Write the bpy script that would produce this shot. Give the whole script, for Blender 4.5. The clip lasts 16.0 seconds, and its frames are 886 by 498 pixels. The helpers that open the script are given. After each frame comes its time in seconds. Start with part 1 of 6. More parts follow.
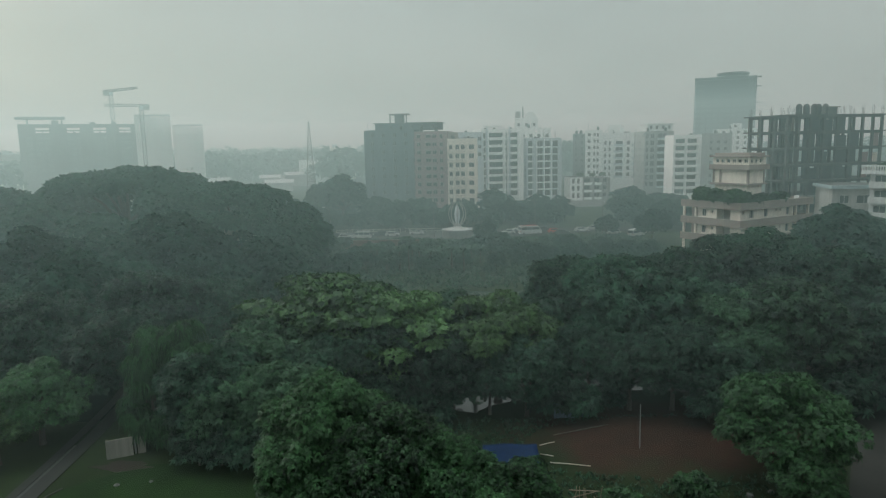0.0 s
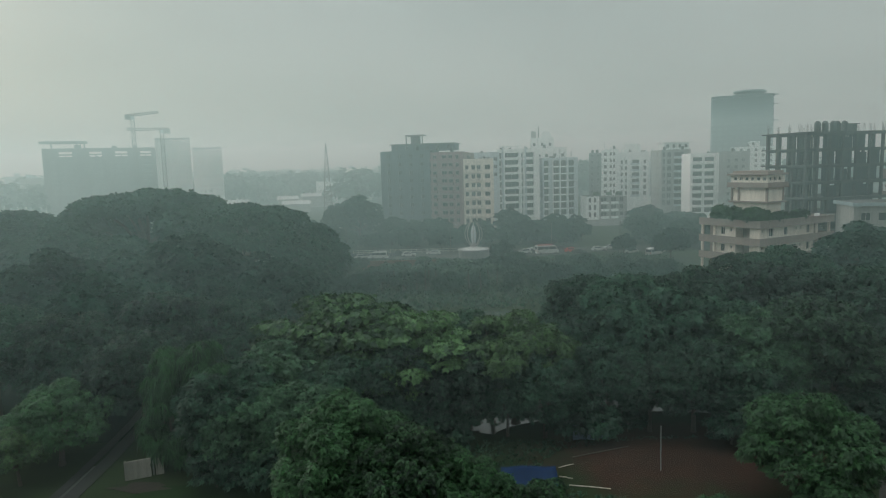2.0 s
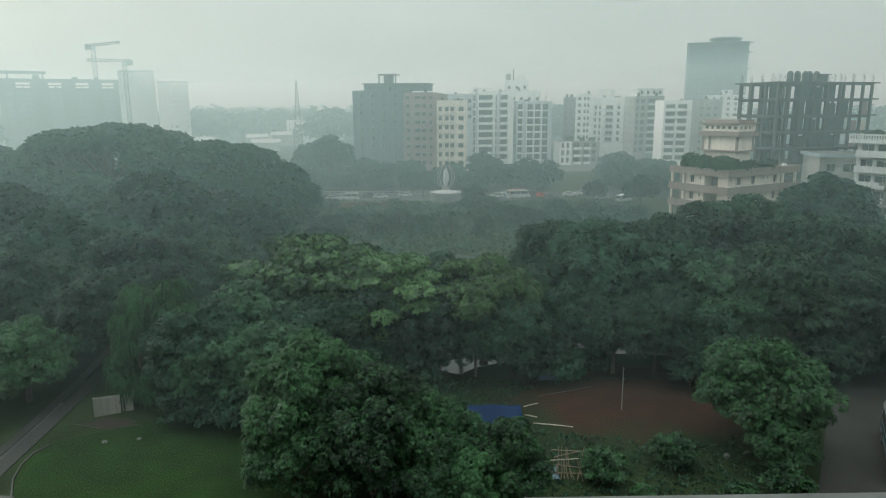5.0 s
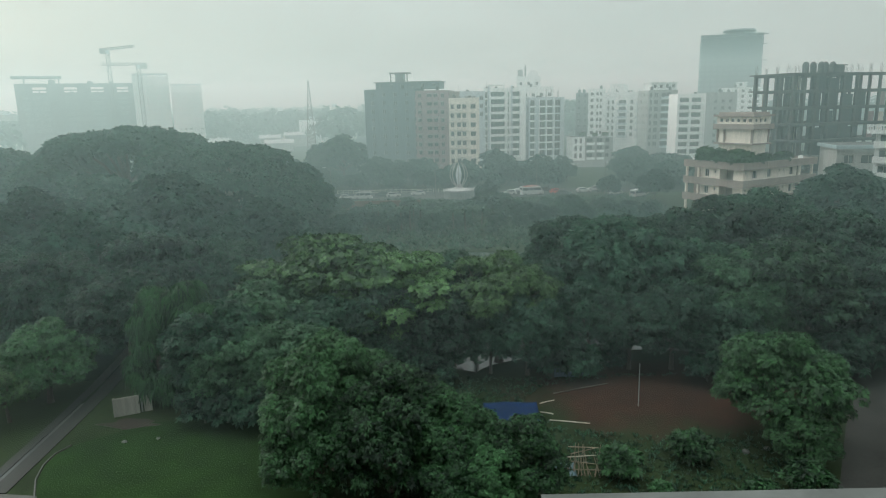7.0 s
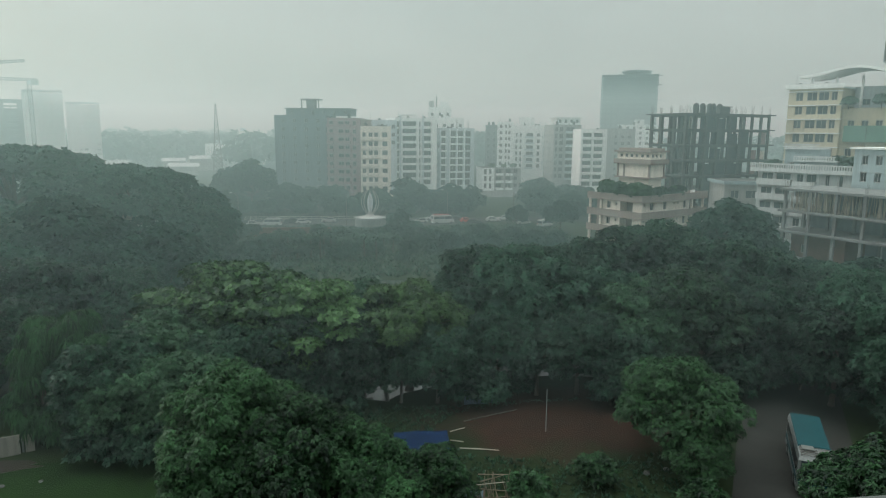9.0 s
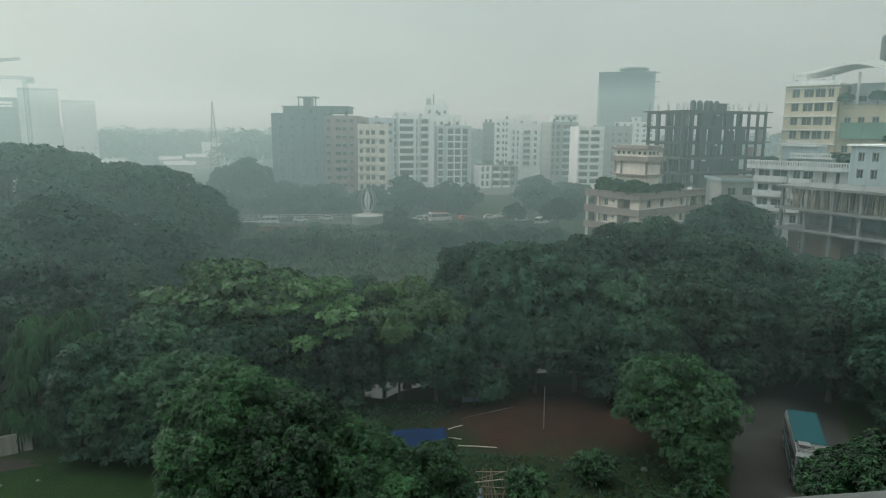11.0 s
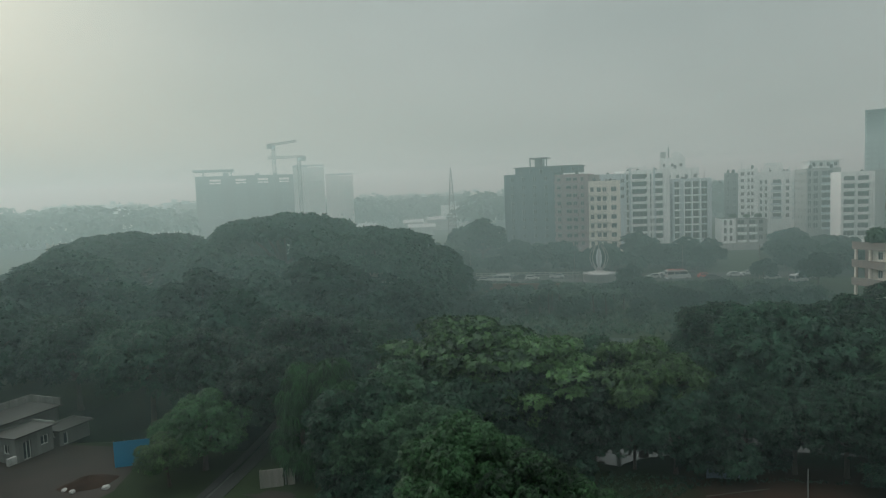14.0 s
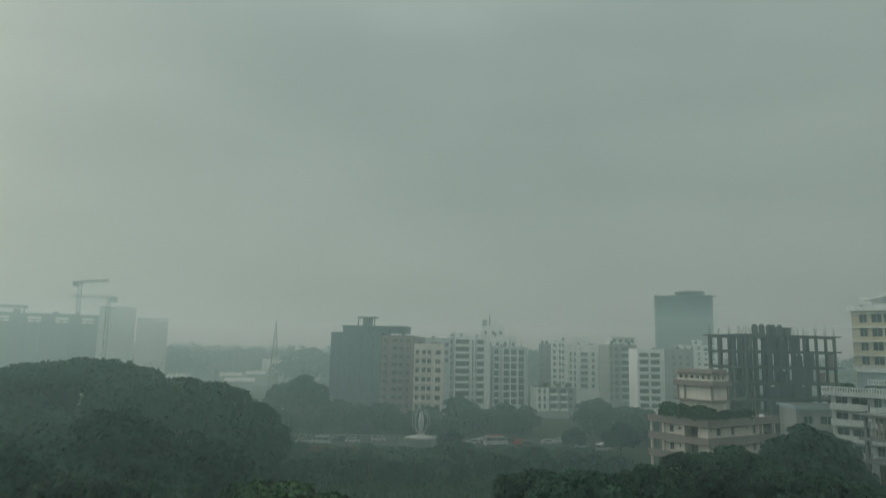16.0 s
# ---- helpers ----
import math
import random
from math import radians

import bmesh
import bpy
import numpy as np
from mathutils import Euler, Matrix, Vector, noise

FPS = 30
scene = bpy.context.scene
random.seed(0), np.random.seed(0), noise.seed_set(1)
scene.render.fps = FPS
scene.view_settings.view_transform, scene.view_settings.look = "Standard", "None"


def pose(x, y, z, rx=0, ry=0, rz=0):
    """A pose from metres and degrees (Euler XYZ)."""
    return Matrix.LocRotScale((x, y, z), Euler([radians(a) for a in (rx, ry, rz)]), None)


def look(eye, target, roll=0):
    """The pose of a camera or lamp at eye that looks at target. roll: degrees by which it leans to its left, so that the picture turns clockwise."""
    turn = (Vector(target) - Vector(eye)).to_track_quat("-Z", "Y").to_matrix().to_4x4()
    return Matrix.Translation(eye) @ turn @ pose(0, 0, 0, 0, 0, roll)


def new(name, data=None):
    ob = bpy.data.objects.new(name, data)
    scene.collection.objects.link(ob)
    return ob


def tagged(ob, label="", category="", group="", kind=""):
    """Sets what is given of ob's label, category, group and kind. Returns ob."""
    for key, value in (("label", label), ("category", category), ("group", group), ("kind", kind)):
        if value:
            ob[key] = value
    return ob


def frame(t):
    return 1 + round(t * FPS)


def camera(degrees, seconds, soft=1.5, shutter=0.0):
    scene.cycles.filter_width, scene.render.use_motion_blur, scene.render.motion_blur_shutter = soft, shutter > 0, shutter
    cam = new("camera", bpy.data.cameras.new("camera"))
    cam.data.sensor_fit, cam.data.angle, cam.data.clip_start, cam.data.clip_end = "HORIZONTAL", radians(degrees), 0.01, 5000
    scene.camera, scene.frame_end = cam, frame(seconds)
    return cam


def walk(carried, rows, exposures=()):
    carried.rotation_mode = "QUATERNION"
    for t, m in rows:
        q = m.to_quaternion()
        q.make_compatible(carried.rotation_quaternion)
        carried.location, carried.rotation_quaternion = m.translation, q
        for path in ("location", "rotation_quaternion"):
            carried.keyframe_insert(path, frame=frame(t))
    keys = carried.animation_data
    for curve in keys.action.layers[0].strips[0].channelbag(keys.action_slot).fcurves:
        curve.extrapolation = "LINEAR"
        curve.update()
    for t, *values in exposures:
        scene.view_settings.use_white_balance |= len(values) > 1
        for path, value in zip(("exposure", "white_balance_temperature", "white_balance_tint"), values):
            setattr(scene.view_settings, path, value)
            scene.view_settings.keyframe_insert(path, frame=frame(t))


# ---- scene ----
# Metres; the observer stands on a roof at the origin, 26 m above the ground, and looks along +y.
cam = camera(66.75, 16.0, soft=1.1, shutter=0.25)
EYE = (0.0, 0.0, 26.0)
PATH = [
    (0.0, -0.20, -8.83, 1.15), (0.5, 0.75, -7.69, 1.40), (1.0, 0.54, -7.98, 1.35), (1.5, 0.02, -6.98, 1.30),
    (2.0, 1.15, -7.09, 1.64), (2.5, 1.73, -4.85, 2.41), (3.0, 2.82, -6.91, 2.28), (3.5, 1.57, -8.09, 1.60),
    (4.0, -1.30, -11.85, -0.30), (4.2, -1.45, -11.98, -0.40), (6.5, -0.11, -12.11, 1.85), (7.0, -0.09, -12.17, 1.21),
    (7.5, 0.02, -11.20, 1.05), (8.0, -1.64, -10.44, 0.67), (8.5, -4.83, -10.38, -0.20), (8.7, -7.11, -9.82, -0.52),
    (10.8, -8.04, -10.16, -0.55), (11.0, -7.69, -10.03, -0.41), (11.5, -5.27, -9.44, 0.43), (12.0, -0.69, -9.79, 1.03),
    (12.5, 5.35, -9.31, 1.13), (13.0, 10.74, -9.68, 1.96), (13.5, 11.34, -7.09, 2.67), (14.0, 11.60, -4.78, 2.24),
    (14.5, 8.94, -3.69, 1.73), (15.0, 3.98, -2.16, 0.11), (15.5, -1.18, 0.28, -2.07), (16.0, -2.99, 8.51, -1.16)]
EXPOSURES = [(0.0, -0.1, 6500, 10), (2.0, -0.2, 6500, 10), (3.5, -0.12, 6500, 10), (4.0, 0.1, 6500, 10), (6.5, 0.36, 6500, 10), (7.5, 0.3, 6500, 10), (8.7, 0.16, 6500, 10), (11.0, 0.17, 6500, 10), (12.0, 0.13, 6500, 10), (13.0, 0.05, 6500, 10), (13.6, -0.27, 6500, 10), (15.0, -0.37, 6500, 9), (15.5, -0.25, 6500, 7), (16.0, -0.63, 6500, 2)]
walk(cam, [(t, pose(*EYE, 90 + p, r, y)) for t, y, p, r in PATH], EXPOSURES)

# ---- sky, sun and rain haze ----
SUN_AZ, SUN_EL = -55.0, 24.0
world = bpy.data.worlds.new("overcast_sky")
scene.world = world
world.use_nodes = True
wn, wl = world.node_tree.nodes, world.node_tree.links
wn.clear()
sky = wn.new("ShaderNodeTexSky")
sky.sky_type, sky.sun_disc = "NISHITA", False
sky.sun_elevation, sky.sun_rotation = radians(SUN_EL), radians(SUN_AZ)
sky.air_density, sky.dust_density, sky.ozone_density = 1.0, 6.0, 1.0
sky_part = wn.new("ShaderNodeBackground")
sky_part.inputs[1].default_value = 0.014
veil = wn.new("ShaderNodeMix")
veil.data_type, veil.blend_type = "RGBA", "MULTIPLY"
veil.inputs[0].default_value = 1.0
veil.inputs[7].default_value = (0.72, 0.82, 0.86, 1)
wl.new(sky.outputs[0], veil.inputs[6])
wl.new(veil.outputs[2], sky_part.inputs[0])
coord = wn.new("ShaderNodeTexCoord")
stretch = wn.new("ShaderNodeMapping")
stretch.inputs["Scale"].default_value = (1.0, 1.0, 3.5)
clouds = wn.new("ShaderNodeTexNoise")
clouds.inputs["Scale"].default_value, clouds.inputs["Detail"].default_value = 1.6, 3.0
ramp = wn.new("ShaderNodeValToRGB")
ramp.color_ramp.elements[0].position, ramp.color_ramp.elements[0].color = 0.3, (0.445, 0.525, 0.495, 1)
ramp.color_ramp.elements[1].position, ramp.color_ramp.elements[1].color = 0.7, (0.575, 0.655, 0.618, 1)
cloud_part = wn.new("ShaderNodeBackground")
cloud_part.inputs[1].default_value = 1.0
height, rise, lift = wn.new("ShaderNodeSeparateXYZ"), wn.new("ShaderNodeMath"), wn.new("ShaderNodeMath")
rise.operation, rise.inputs[1].default_value, rise.use_clamp = "POWER", 4.0, True
lift.operation, lift.inputs[1].default_value, lift.inputs[2].default_value = "MULTIPLY_ADD", 4.3, 0.71
both = wn.new("ShaderNodeAddShader")
wout = wn.new("ShaderNodeOutputWorld")
wl.new(coord.outputs["Generated"], stretch.inputs[0])
wl.new(stretch.outputs[0], clouds.inputs[0])
wl.new(clouds.outputs[0], ramp.inputs[0])
wl.new(ramp.outputs[0], cloud_part.inputs[0])
wl.new(coord.outputs["Generated"], height.inputs[0])
wl.new(height.outputs[2], rise.inputs[0])
wl.new(rise.outputs[0], lift.inputs[0])
wl.new(lift.outputs[0], cloud_part.inputs[1])
wl.new(sky_part.outputs[0], both.inputs[0])
wl.new(cloud_part.outputs[0], both.inputs[1])
wl.new(both.outputs[0], wout.inputs[0])

sun = new("sun", bpy.data.lights.new("sun", "SUN"))
sun.data.energy, sun.data.angle, sun.data.color = 1.3, radians(30), (0.86, 1.0, 0.93)
sun.matrix_world = look((200 * math.sin(radians(SUN_AZ)), 200 * math.cos(radians(SUN_AZ)), 200 * math.tan(radians(SUN_EL))), (0, 0, 0))

# ---- materials ----
MATS = {}


def mat(name, color, rough=0.8, scale=1.0, vary=0.25, bump=0.0, metal=0.0, stain=0.0, island=0.0, each=0.0, spec=0.5):
    """A surface with grain and patches at real size; stain adds rain streaks that run down a wall."""
    if name in MATS:
        return MATS[name]
    m = bpy.data.materials.new(name)
    m.use_nodes = True
    n, l = m.node_tree.nodes, m.node_tree.links
    b = n["Principled BSDF"]
    b.inputs["Roughness"].default_value, b.inputs["Metallic"].default_value = rough, metal
    b.inputs["Specular IOR Level"].default_value = spec
    pos = n.new("ShaderNodeNewGeometry")
    big, small = n.new("ShaderNodeTexNoise"), n.new("ShaderNodeTexNoise")
    big.inputs["Scale"].default_value, big.inputs["Detail"].default_value = 0.35 * scale, 4
    small.inputs["Scale"].default_value, small.inputs["Detail"].default_value = 6.0 * scale, 3
    l.new(pos.outputs["Position"], big.inputs["Vector"])
    l.new(pos.outputs["Position"], small.inputs["Vector"])
    add = n.new("ShaderNodeMath")
    add.operation = "MULTIPLY_ADD"
    add.inputs[1].default_value = 0.6
    l.new(big.outputs[0], add.inputs[0])
    half = n.new("ShaderNodeMath")
    half.operation = "MULTIPLY"
    half.inputs[1].default_value = 0.4
    l.new(small.outputs[0], half.inputs[0])
    l.new(half.outputs[0], add.inputs[2])
    value = add.outputs[0]
    if stain:
        run = n.new("ShaderNodeMapping")
        run.inputs["Scale"].default_value = (1.6, 1.6, 0.12)
        streak = n.new("ShaderNodeTexNoise")
        streak.inputs["Scale"].default_value, streak.inputs["Detail"].default_value = 1.0, 5
        l.new(pos.outputs["Position"], run.inputs[0])
        l.new(run.outputs[0], streak.inputs["Vector"])
        mixs = n.new("ShaderNodeMix")
        mixs.inputs[0].default_value = stain
        l.new(value, mixs.inputs[2])
        l.new(streak.outputs[0], mixs.inputs[3])
        value = mixs.outputs[0]
    for source, amount in ((pos.outputs["Random Per Island"], island), (None, each)):
        if amount:
            if source is None:
                source = n.new("ShaderNodeObjectInfo").outputs["Random"]
            mixr = n.new("ShaderNodeMix")
            mixr.inputs[0].default_value = amount
            l.new(value, mixr.inputs[2])
            l.new(source, mixr.inputs[3])
            value = mixr.outputs[0]
    r = n.new("ShaderNodeValToRGB")
    lo, hi = [max(c * (1 - vary), 0) for c in color], [min(c * (1 + vary), 1) for c in color]
    r.color_ramp.elements[0].position, r.color_ramp.elements[0].color = 0.3, (*lo, 1)
    r.color_ramp.elements[1].position, r.color_ramp.elements[1].color = 0.7, (*hi, 1)
    l.new(value, r.inputs[0])
    l.new(r.outputs[0], b.inputs["Base Color"])
    if bump:
        bn = n.new("ShaderNodeBump")
        bn.inputs["Strength"].default_value, bn.inputs["Distance"].default_value = bump, 0.05
        l.new(small.outputs[0], bn.inputs["Height"])
        l.new(bn.outputs[0], b.inputs["Normal"])
    MATS[name] = m
    return m


def leaf_mat(name, color, tip, rough=0.5):
    """Wet foliage: each leaf and each tree takes its own shade between two greens, a few with a painted pale glint, and
    lets some light through.
    """
    m = mat(name, color, rough, 1.8, 0.55, 0.0, island=0.38, each=0.22, spec=0.25)
    n, l = m.node_tree.nodes, m.node_tree.links
    ramp_node = [x for x in n if x.type == "VALTORGB"][0]
    ramp_node.color_ramp.elements[1].color = (*tip, 1)
    ramp_node.color_ramp.elements[1].position = 0.74
    # palest leaves: wet highlights and turned undersides, painted into the colour
    wet = ramp_node.color_ramp.elements.new(0.84)
    wet.color = (*[min(1.9 * q + 0.03, 1) for q in tip], 1)
    thin, mix = n.new("ShaderNodeBsdfTranslucent"), n.new("ShaderNodeMixShader")
    mix.inputs[0].default_value = 0.22
    l.new(ramp_node.outputs[0], thin.inputs[0])
    l.new(n["Principled BSDF"].outputs[0], mix.inputs[1])
    l.new(thin.outputs[0], mix.inputs[2])
    l.new(mix.outputs[0], n["Material Output"].inputs[0])
    return m


LEAF_DARK = leaf_mat("dark_foliage", (0.003, 0.017, 0.010), (0.026, 0.085, 0.046))
LEAF_MID = leaf_mat("green_foliage", (0.004, 0.026, 0.010), (0.042, 0.122, 0.042))
LEAF_LIGHT = leaf_mat("light_foliage", (0.014, 0.055, 0.019), (0.11, 0.22, 0.08))
LEAF_TIP = leaf_mat("pale_tipped_foliage", (0.004, 0.020, 0.010), (0.042, 0.108, 0.05))
LEAF_YELLOW = leaf_mat("yellow_tipped_foliage", (0.005, 0.024, 0.010), (0.08, 0.165, 0.055))
LEAF_FAR = leaf_mat("distant_foliage", (0.006, 0.034, 0.021), (0.016, 0.063, 0.038), 0.7)
BARK = mat("bark", (0.06, 0.048, 0.038), 0.9, 2.0, 0.4, 0.6)
GRASS = mat("grass", (0.017, 0.027, 0.010), 0.9, 0.8, 0.5, 0.8, spec=0.1)
LAWN = mat("lawn", (0.0105, 0.027, 0.0055), 0.9, 1.2, 0.35, 0.7, spec=0.1)
SOIL = mat("red_soil", (0.028, 0.0135, 0.0085), 0.9, 0.9, 0.45, 0.8, spec=0.12)
MUD = mat("grey_mud", (0.027, 0.02, 0.017), 0.8, 0.8, 0.35, 0.5, spec=0.2)
ASPHALT = mat("wet_asphalt", (0.031, 0.030, 0.028), 0.85, 0.8, 0.35, 0.3, spec=0.1)
PAVING = mat("wet_concrete_paving", (0.023, 0.023, 0.021), 0.75, 0.7, 0.35, 0.3, spec=0.3)
APRON = mat("wet_apron", (0.05, 0.048, 0.045), 0.6, 0.8, 0.35, 0.3, spec=0.3)
CONCRETE = mat("weathered_concrete", (0.3, 0.3, 0.29), 0.85, 0.8, 0.35, 0.4, stain=0.5)
WETCON = mat("wet_dark_concrete", (0.085, 0.086, 0.084), 0.8, 1.6, 0.45, 0.5, spec=0.2)
RAW = mat("raw_concrete", (0.16, 0.165, 0.165), 0.9, 0.7, 0.35, 0.4, stain=0.5)
WHITE = mat("white_paint", (0.78, 0.79, 0.78), 0.7, 0.5, 0.18, 0.1, stain=0.6)
PALE = mat("pale_grey_paint", (0.48, 0.52, 0.54), 0.75, 0.5, 0.2, 0.1, stain=0.6)
CREAM = mat("cream_paint", (0.72, 0.65, 0.58), 0.75, 0.6, 0.2, 0.1, stain=0.6)
BROWN = mat("brown_band_paint", (0.25, 0.205, 0.185), 0.8, 0.6, 0.25, 0.1, stain=0.5)
OLDWHITE = mat("weathered_white_paint", (0.52, 0.54, 0.54), 0.75, 0.6, 0.25, 0.1, stain=0.6)
# raw block with the shade inside the frame put into its colour
SHADED_RAW = mat("shaded_raw_block", (0.05, 0.06, 0.066), 0.9, 0.8, 0.35, 0.3, stain=0.4)
SKYBLUE = mat("pale_blue_paint", (0.27, 0.34, 0.36), 0.75, 0.5, 0.2, 0.1, stain=0.6)
YELLOW = mat("yellow_paint", (0.53, 0.465, 0.34), 0.75, 0.5, 0.15, 0.1, stain=0.5)
PINK = mat("pink_brick_wall", (0.30, 0.2, 0.205), 0.85, 0.8, 0.25, 0.2, stain=0.5)
DARKWALL = mat("dark_grey_render", (0.115, 0.145, 0.16), 0.85, 0.5, 0.3, 0.1, stain=0.6)
STEELBLUE = mat("tower_glass_wall", (0.07, 0.085, 0.095), 0.3, 0.3, 0.25)
GLASS = mat("dark_window_glass", (0.03, 0.038, 0.042), 0.12, 0.5, 0.5, each=0.6)
FRAME = mat("window_frame_paint", (0.42, 0.42, 0.4), 0.6, 1.0, 0.2)
BRICK = mat("brick_wall_red", (0.12, 0.068, 0.052), 0.9, 1.5, 0.35, 0.5)
RUST = mat("dull_steel", (0.16, 0.15, 0.14), 0.6, 1.5, 0.35, 0.2, metal=0.5)
BAMBOO = mat("bamboo", (0.32, 0.28, 0.23), 0.6, 2.0, 0.3)
OLDBAMBOO = mat("old_bamboo", (0.17, 0.125, 0.095), 0.7, 2.0, 0.4)
BLUE = mat("blue_tarpaulin", (0.003, 0.016, 0.056), 0.75, 0.7, 0.3, 0.5, spec=0.12)
CYAN = mat("blue_fence_sheet", (0.016, 0.17, 0.30), 0.6, 0.6, 0.25, 0.2, spec=0.2)
TEAL = mat("teal_bus_paint", (0.004, 0.048, 0.058), 0.6, 0.5, 0.25, spec=0.2)
CAR_WHITE = mat("white_car_paint", (0.38, 0.39, 0.39), 0.25, 0.6, 0.08)
CAR_RED = mat("red_car_paint", (0.4, 0.05, 0.04), 0.25, 0.6, 0.1)
CAR_DARK = mat("dark_car_paint", (0.05, 0.055, 0.06), 0.25, 0.6, 0.2)
BUS_WHITE = mat("dirty_bus_paint", (0.13, 0.135, 0.135), 0.5, 0.8, 0.35)
TYRE = mat("tyre_rubber", (0.02, 0.02, 0.02), 0.85, 2.0, 0.3)
GREEN_NET = mat("green_sheet", (0.09, 0.2, 0.15), 0.7, 0.6, 0.25)
TIN = mat("corrugated_tin", (0.12, 0.12, 0.115), 0.45, 0.9, 0.35, 0.2, metal=0.3)
PALE_ROOF = mat("pale_shed_roof", (0.3, 0.32, 0.32), 0.6, 0.4, 0.2)
TANK = mat("black_water_tank", (0.03, 0.035, 0.035), 0.5, 1.0, 0.3)

water = mat("pond_water", (0.02, 0.035, 0.022), 0.2, 0.3, 0.3, 0.0)
wnodes, wlinks = water.node_tree.nodes, water.node_tree.links
ripple, rbump = wnodes.new("ShaderNodeTexNoise"), wnodes.new("ShaderNodeBump")
ripple.inputs["Scale"].default_value, ripple.inputs["Detail"].default_value = 90.0, 2
rbump.inputs["Strength"].default_value, rbump.inputs["Distance"].default_value = 0.25, 0.02
wlinks.new(ripple.outputs[0], rbump.inputs["Height"])
wlinks.new(rbump.outputs[0], wnodes["Principled BSDF"].inputs["Normal"])

# rain haze: thin air that scatters the sky's light, one even body over the whole place
haze = bpy.data.materials.new("rain_haze")
haze.use_nodes = True
hn, hl = haze.node_tree.nodes, haze.node_tree.links
hn.clear()
air = hn.new("ShaderNodeVolumeScatter")
air.inputs["Color"].default_value = (0.73, 1.0, 0.985, 1)
air.inputs["Density"].default_value = 0.0026
air.inputs["Anisotropy"].default_value = 0.43
hout = hn.new("ShaderNodeOutputMaterial")
hl.new(air.outputs[0], hout.inputs["Volume"])


# ---- building blocks ----
def P(az, d, z=0.0):
    """The point at a bearing (degrees to the right of +y) and a distance from the observer."""
    return Vector((d * math.sin(radians(az)), d * math.cos(radians(az)), z))


def mesh_of(name, verts, faces, mats, slots=None, smooth=False):
    me = bpy.data.meshes.new(name)
    me.from_pydata(verts, [], faces)
    for m in mats:
        me.materials.append(m)
    if slots is not None:
        me.polygons.foreach_set("material_index", slots)
    if smooth:
        me.polygons.foreach_set("use_smooth", [True] * len(faces))
    me.update()
    return me


class Shape:
    """Gathers boxes, tubes and sheets into one mesh."""

    def __init__(self):
        self.v, self.f, self.s = [], [], []

    def add(self, verts, faces, slot=0):
        k = len(self.v)
        self.v += [tuple(p) for p in verts]
        self.f += [tuple(k + i for i in q) for q in faces]
        self.s += [slot] * len(faces)
        return self

    def box(self, x0, x1, y0, y1, z0, z1, slot=0, m=None):
        c = [Vector((x, y, z)) for z in (z0, z1) for y in (y0, y1) for x in (x0, x1)]
        if m is not None:
            c = [m @ p for p in c]
        return self.add(c, [(0, 2, 3, 1), (4, 5, 7, 6), (0, 1, 5, 4), (2, 6, 7, 3), (0, 4, 6, 2), (1, 3, 7, 5)], slot)

    def tube(self, points, radii, sides=8, slot=0):
        rings = []
        for i, p in enumerate(points):
            a, b = Vector(points[max(i - 1, 0)]), Vector(points[min(i + 1, len(points) - 1)])
            t = (b - a).normalized()
            u = t.cross(Vector((0.3, 1, 0.1))).normalized()
            w = t.cross(u)
            rings += [Vector(p) + radii[i] * (math.cos(6.28318 * k / sides) * u + math.sin(6.28318 * k / sides) * w) for k in range(sides)]
        q = []
        for i in range(len(points) - 1):
            for k in range(sides):
                q.append((i * sides + k, i * sides + (k + 1) % sides, (i + 1) * sides + (k + 1) % sides, (i + 1) * sides + k))
        q.append(tuple(reversed(range(sides))))
        q.append(tuple(range((len(points) - 1) * sides, len(points) * sides)))
        return self.add(rings, q, slot)

    def prism(self, outline, z0, z1, slot=0):
        n = len(outline)
        v = [(x, y, z0) for x, y in outline] + [(x, y, z1) for x, y in outline]
        return self.add(v, [tuple(reversed(range(n))), tuple(range(n, 2 * n))] + [(i, (i + 1) % n, n + (i + 1) % n, n + i) for i in range(n)], slot)

    def weld(self):
        """Joins corners that lie on one spot, so that walls and reveals hang together."""
        spots, back = {}, []
        for p in self.v:
            back.append(spots.setdefault((round(p[0], 3), round(p[1], 3), round(p[2], 3)), len(spots)))
        self.v = list(spots)
        self.f = [tuple(back[i] for i in q) for q in self.f]
        return self

    def mesh(self, name, *mats, smooth=False):
        return mesh_of(name, self.v, self.f, mats, self.s, smooth)


def thing(name, at, turn=0.0, label="", category="", group="", kind=""):
    ob = new(name)
    ob.matrix_basis = pose(*at, 0, 0, turn)
    return tagged(ob, label, category, group, kind)


def part(name, me, parent, label="", at=(0, 0, 0), turn=0.0):
    ob = new(name, me)
    ob.parent = parent
    ob.matrix_basis = pose(*at, 0, 0, turn)
    return tagged(ob, label)


def solid(name, me, label="", category="", group="", kind="", at=(0, 0, 0), turn=0.0):
    ob = new(name, me)
    ob.matrix_basis = pose(*at, 0, 0, turn)
    return tagged(ob, label, category, group, kind)


# ---- ground, pond, roads ----
def pond_depth(x, y):
    wob = 5 * math.sin(x * 0.09) + 3 * math.sin(x * 0.23 + 1.3)
    near, far = y - (64 + 0.3 * wob - 0.0012 * x * x - 3.5 * math.exp(-((x - 5) / 5) ** 2)), (120 + 0.4 * wob) - y
    side = min(x + 62 + 3 * math.sin(y * 0.1), 27 + 3 * math.sin(y * 0.13) - x)
    return min(near, far, side)


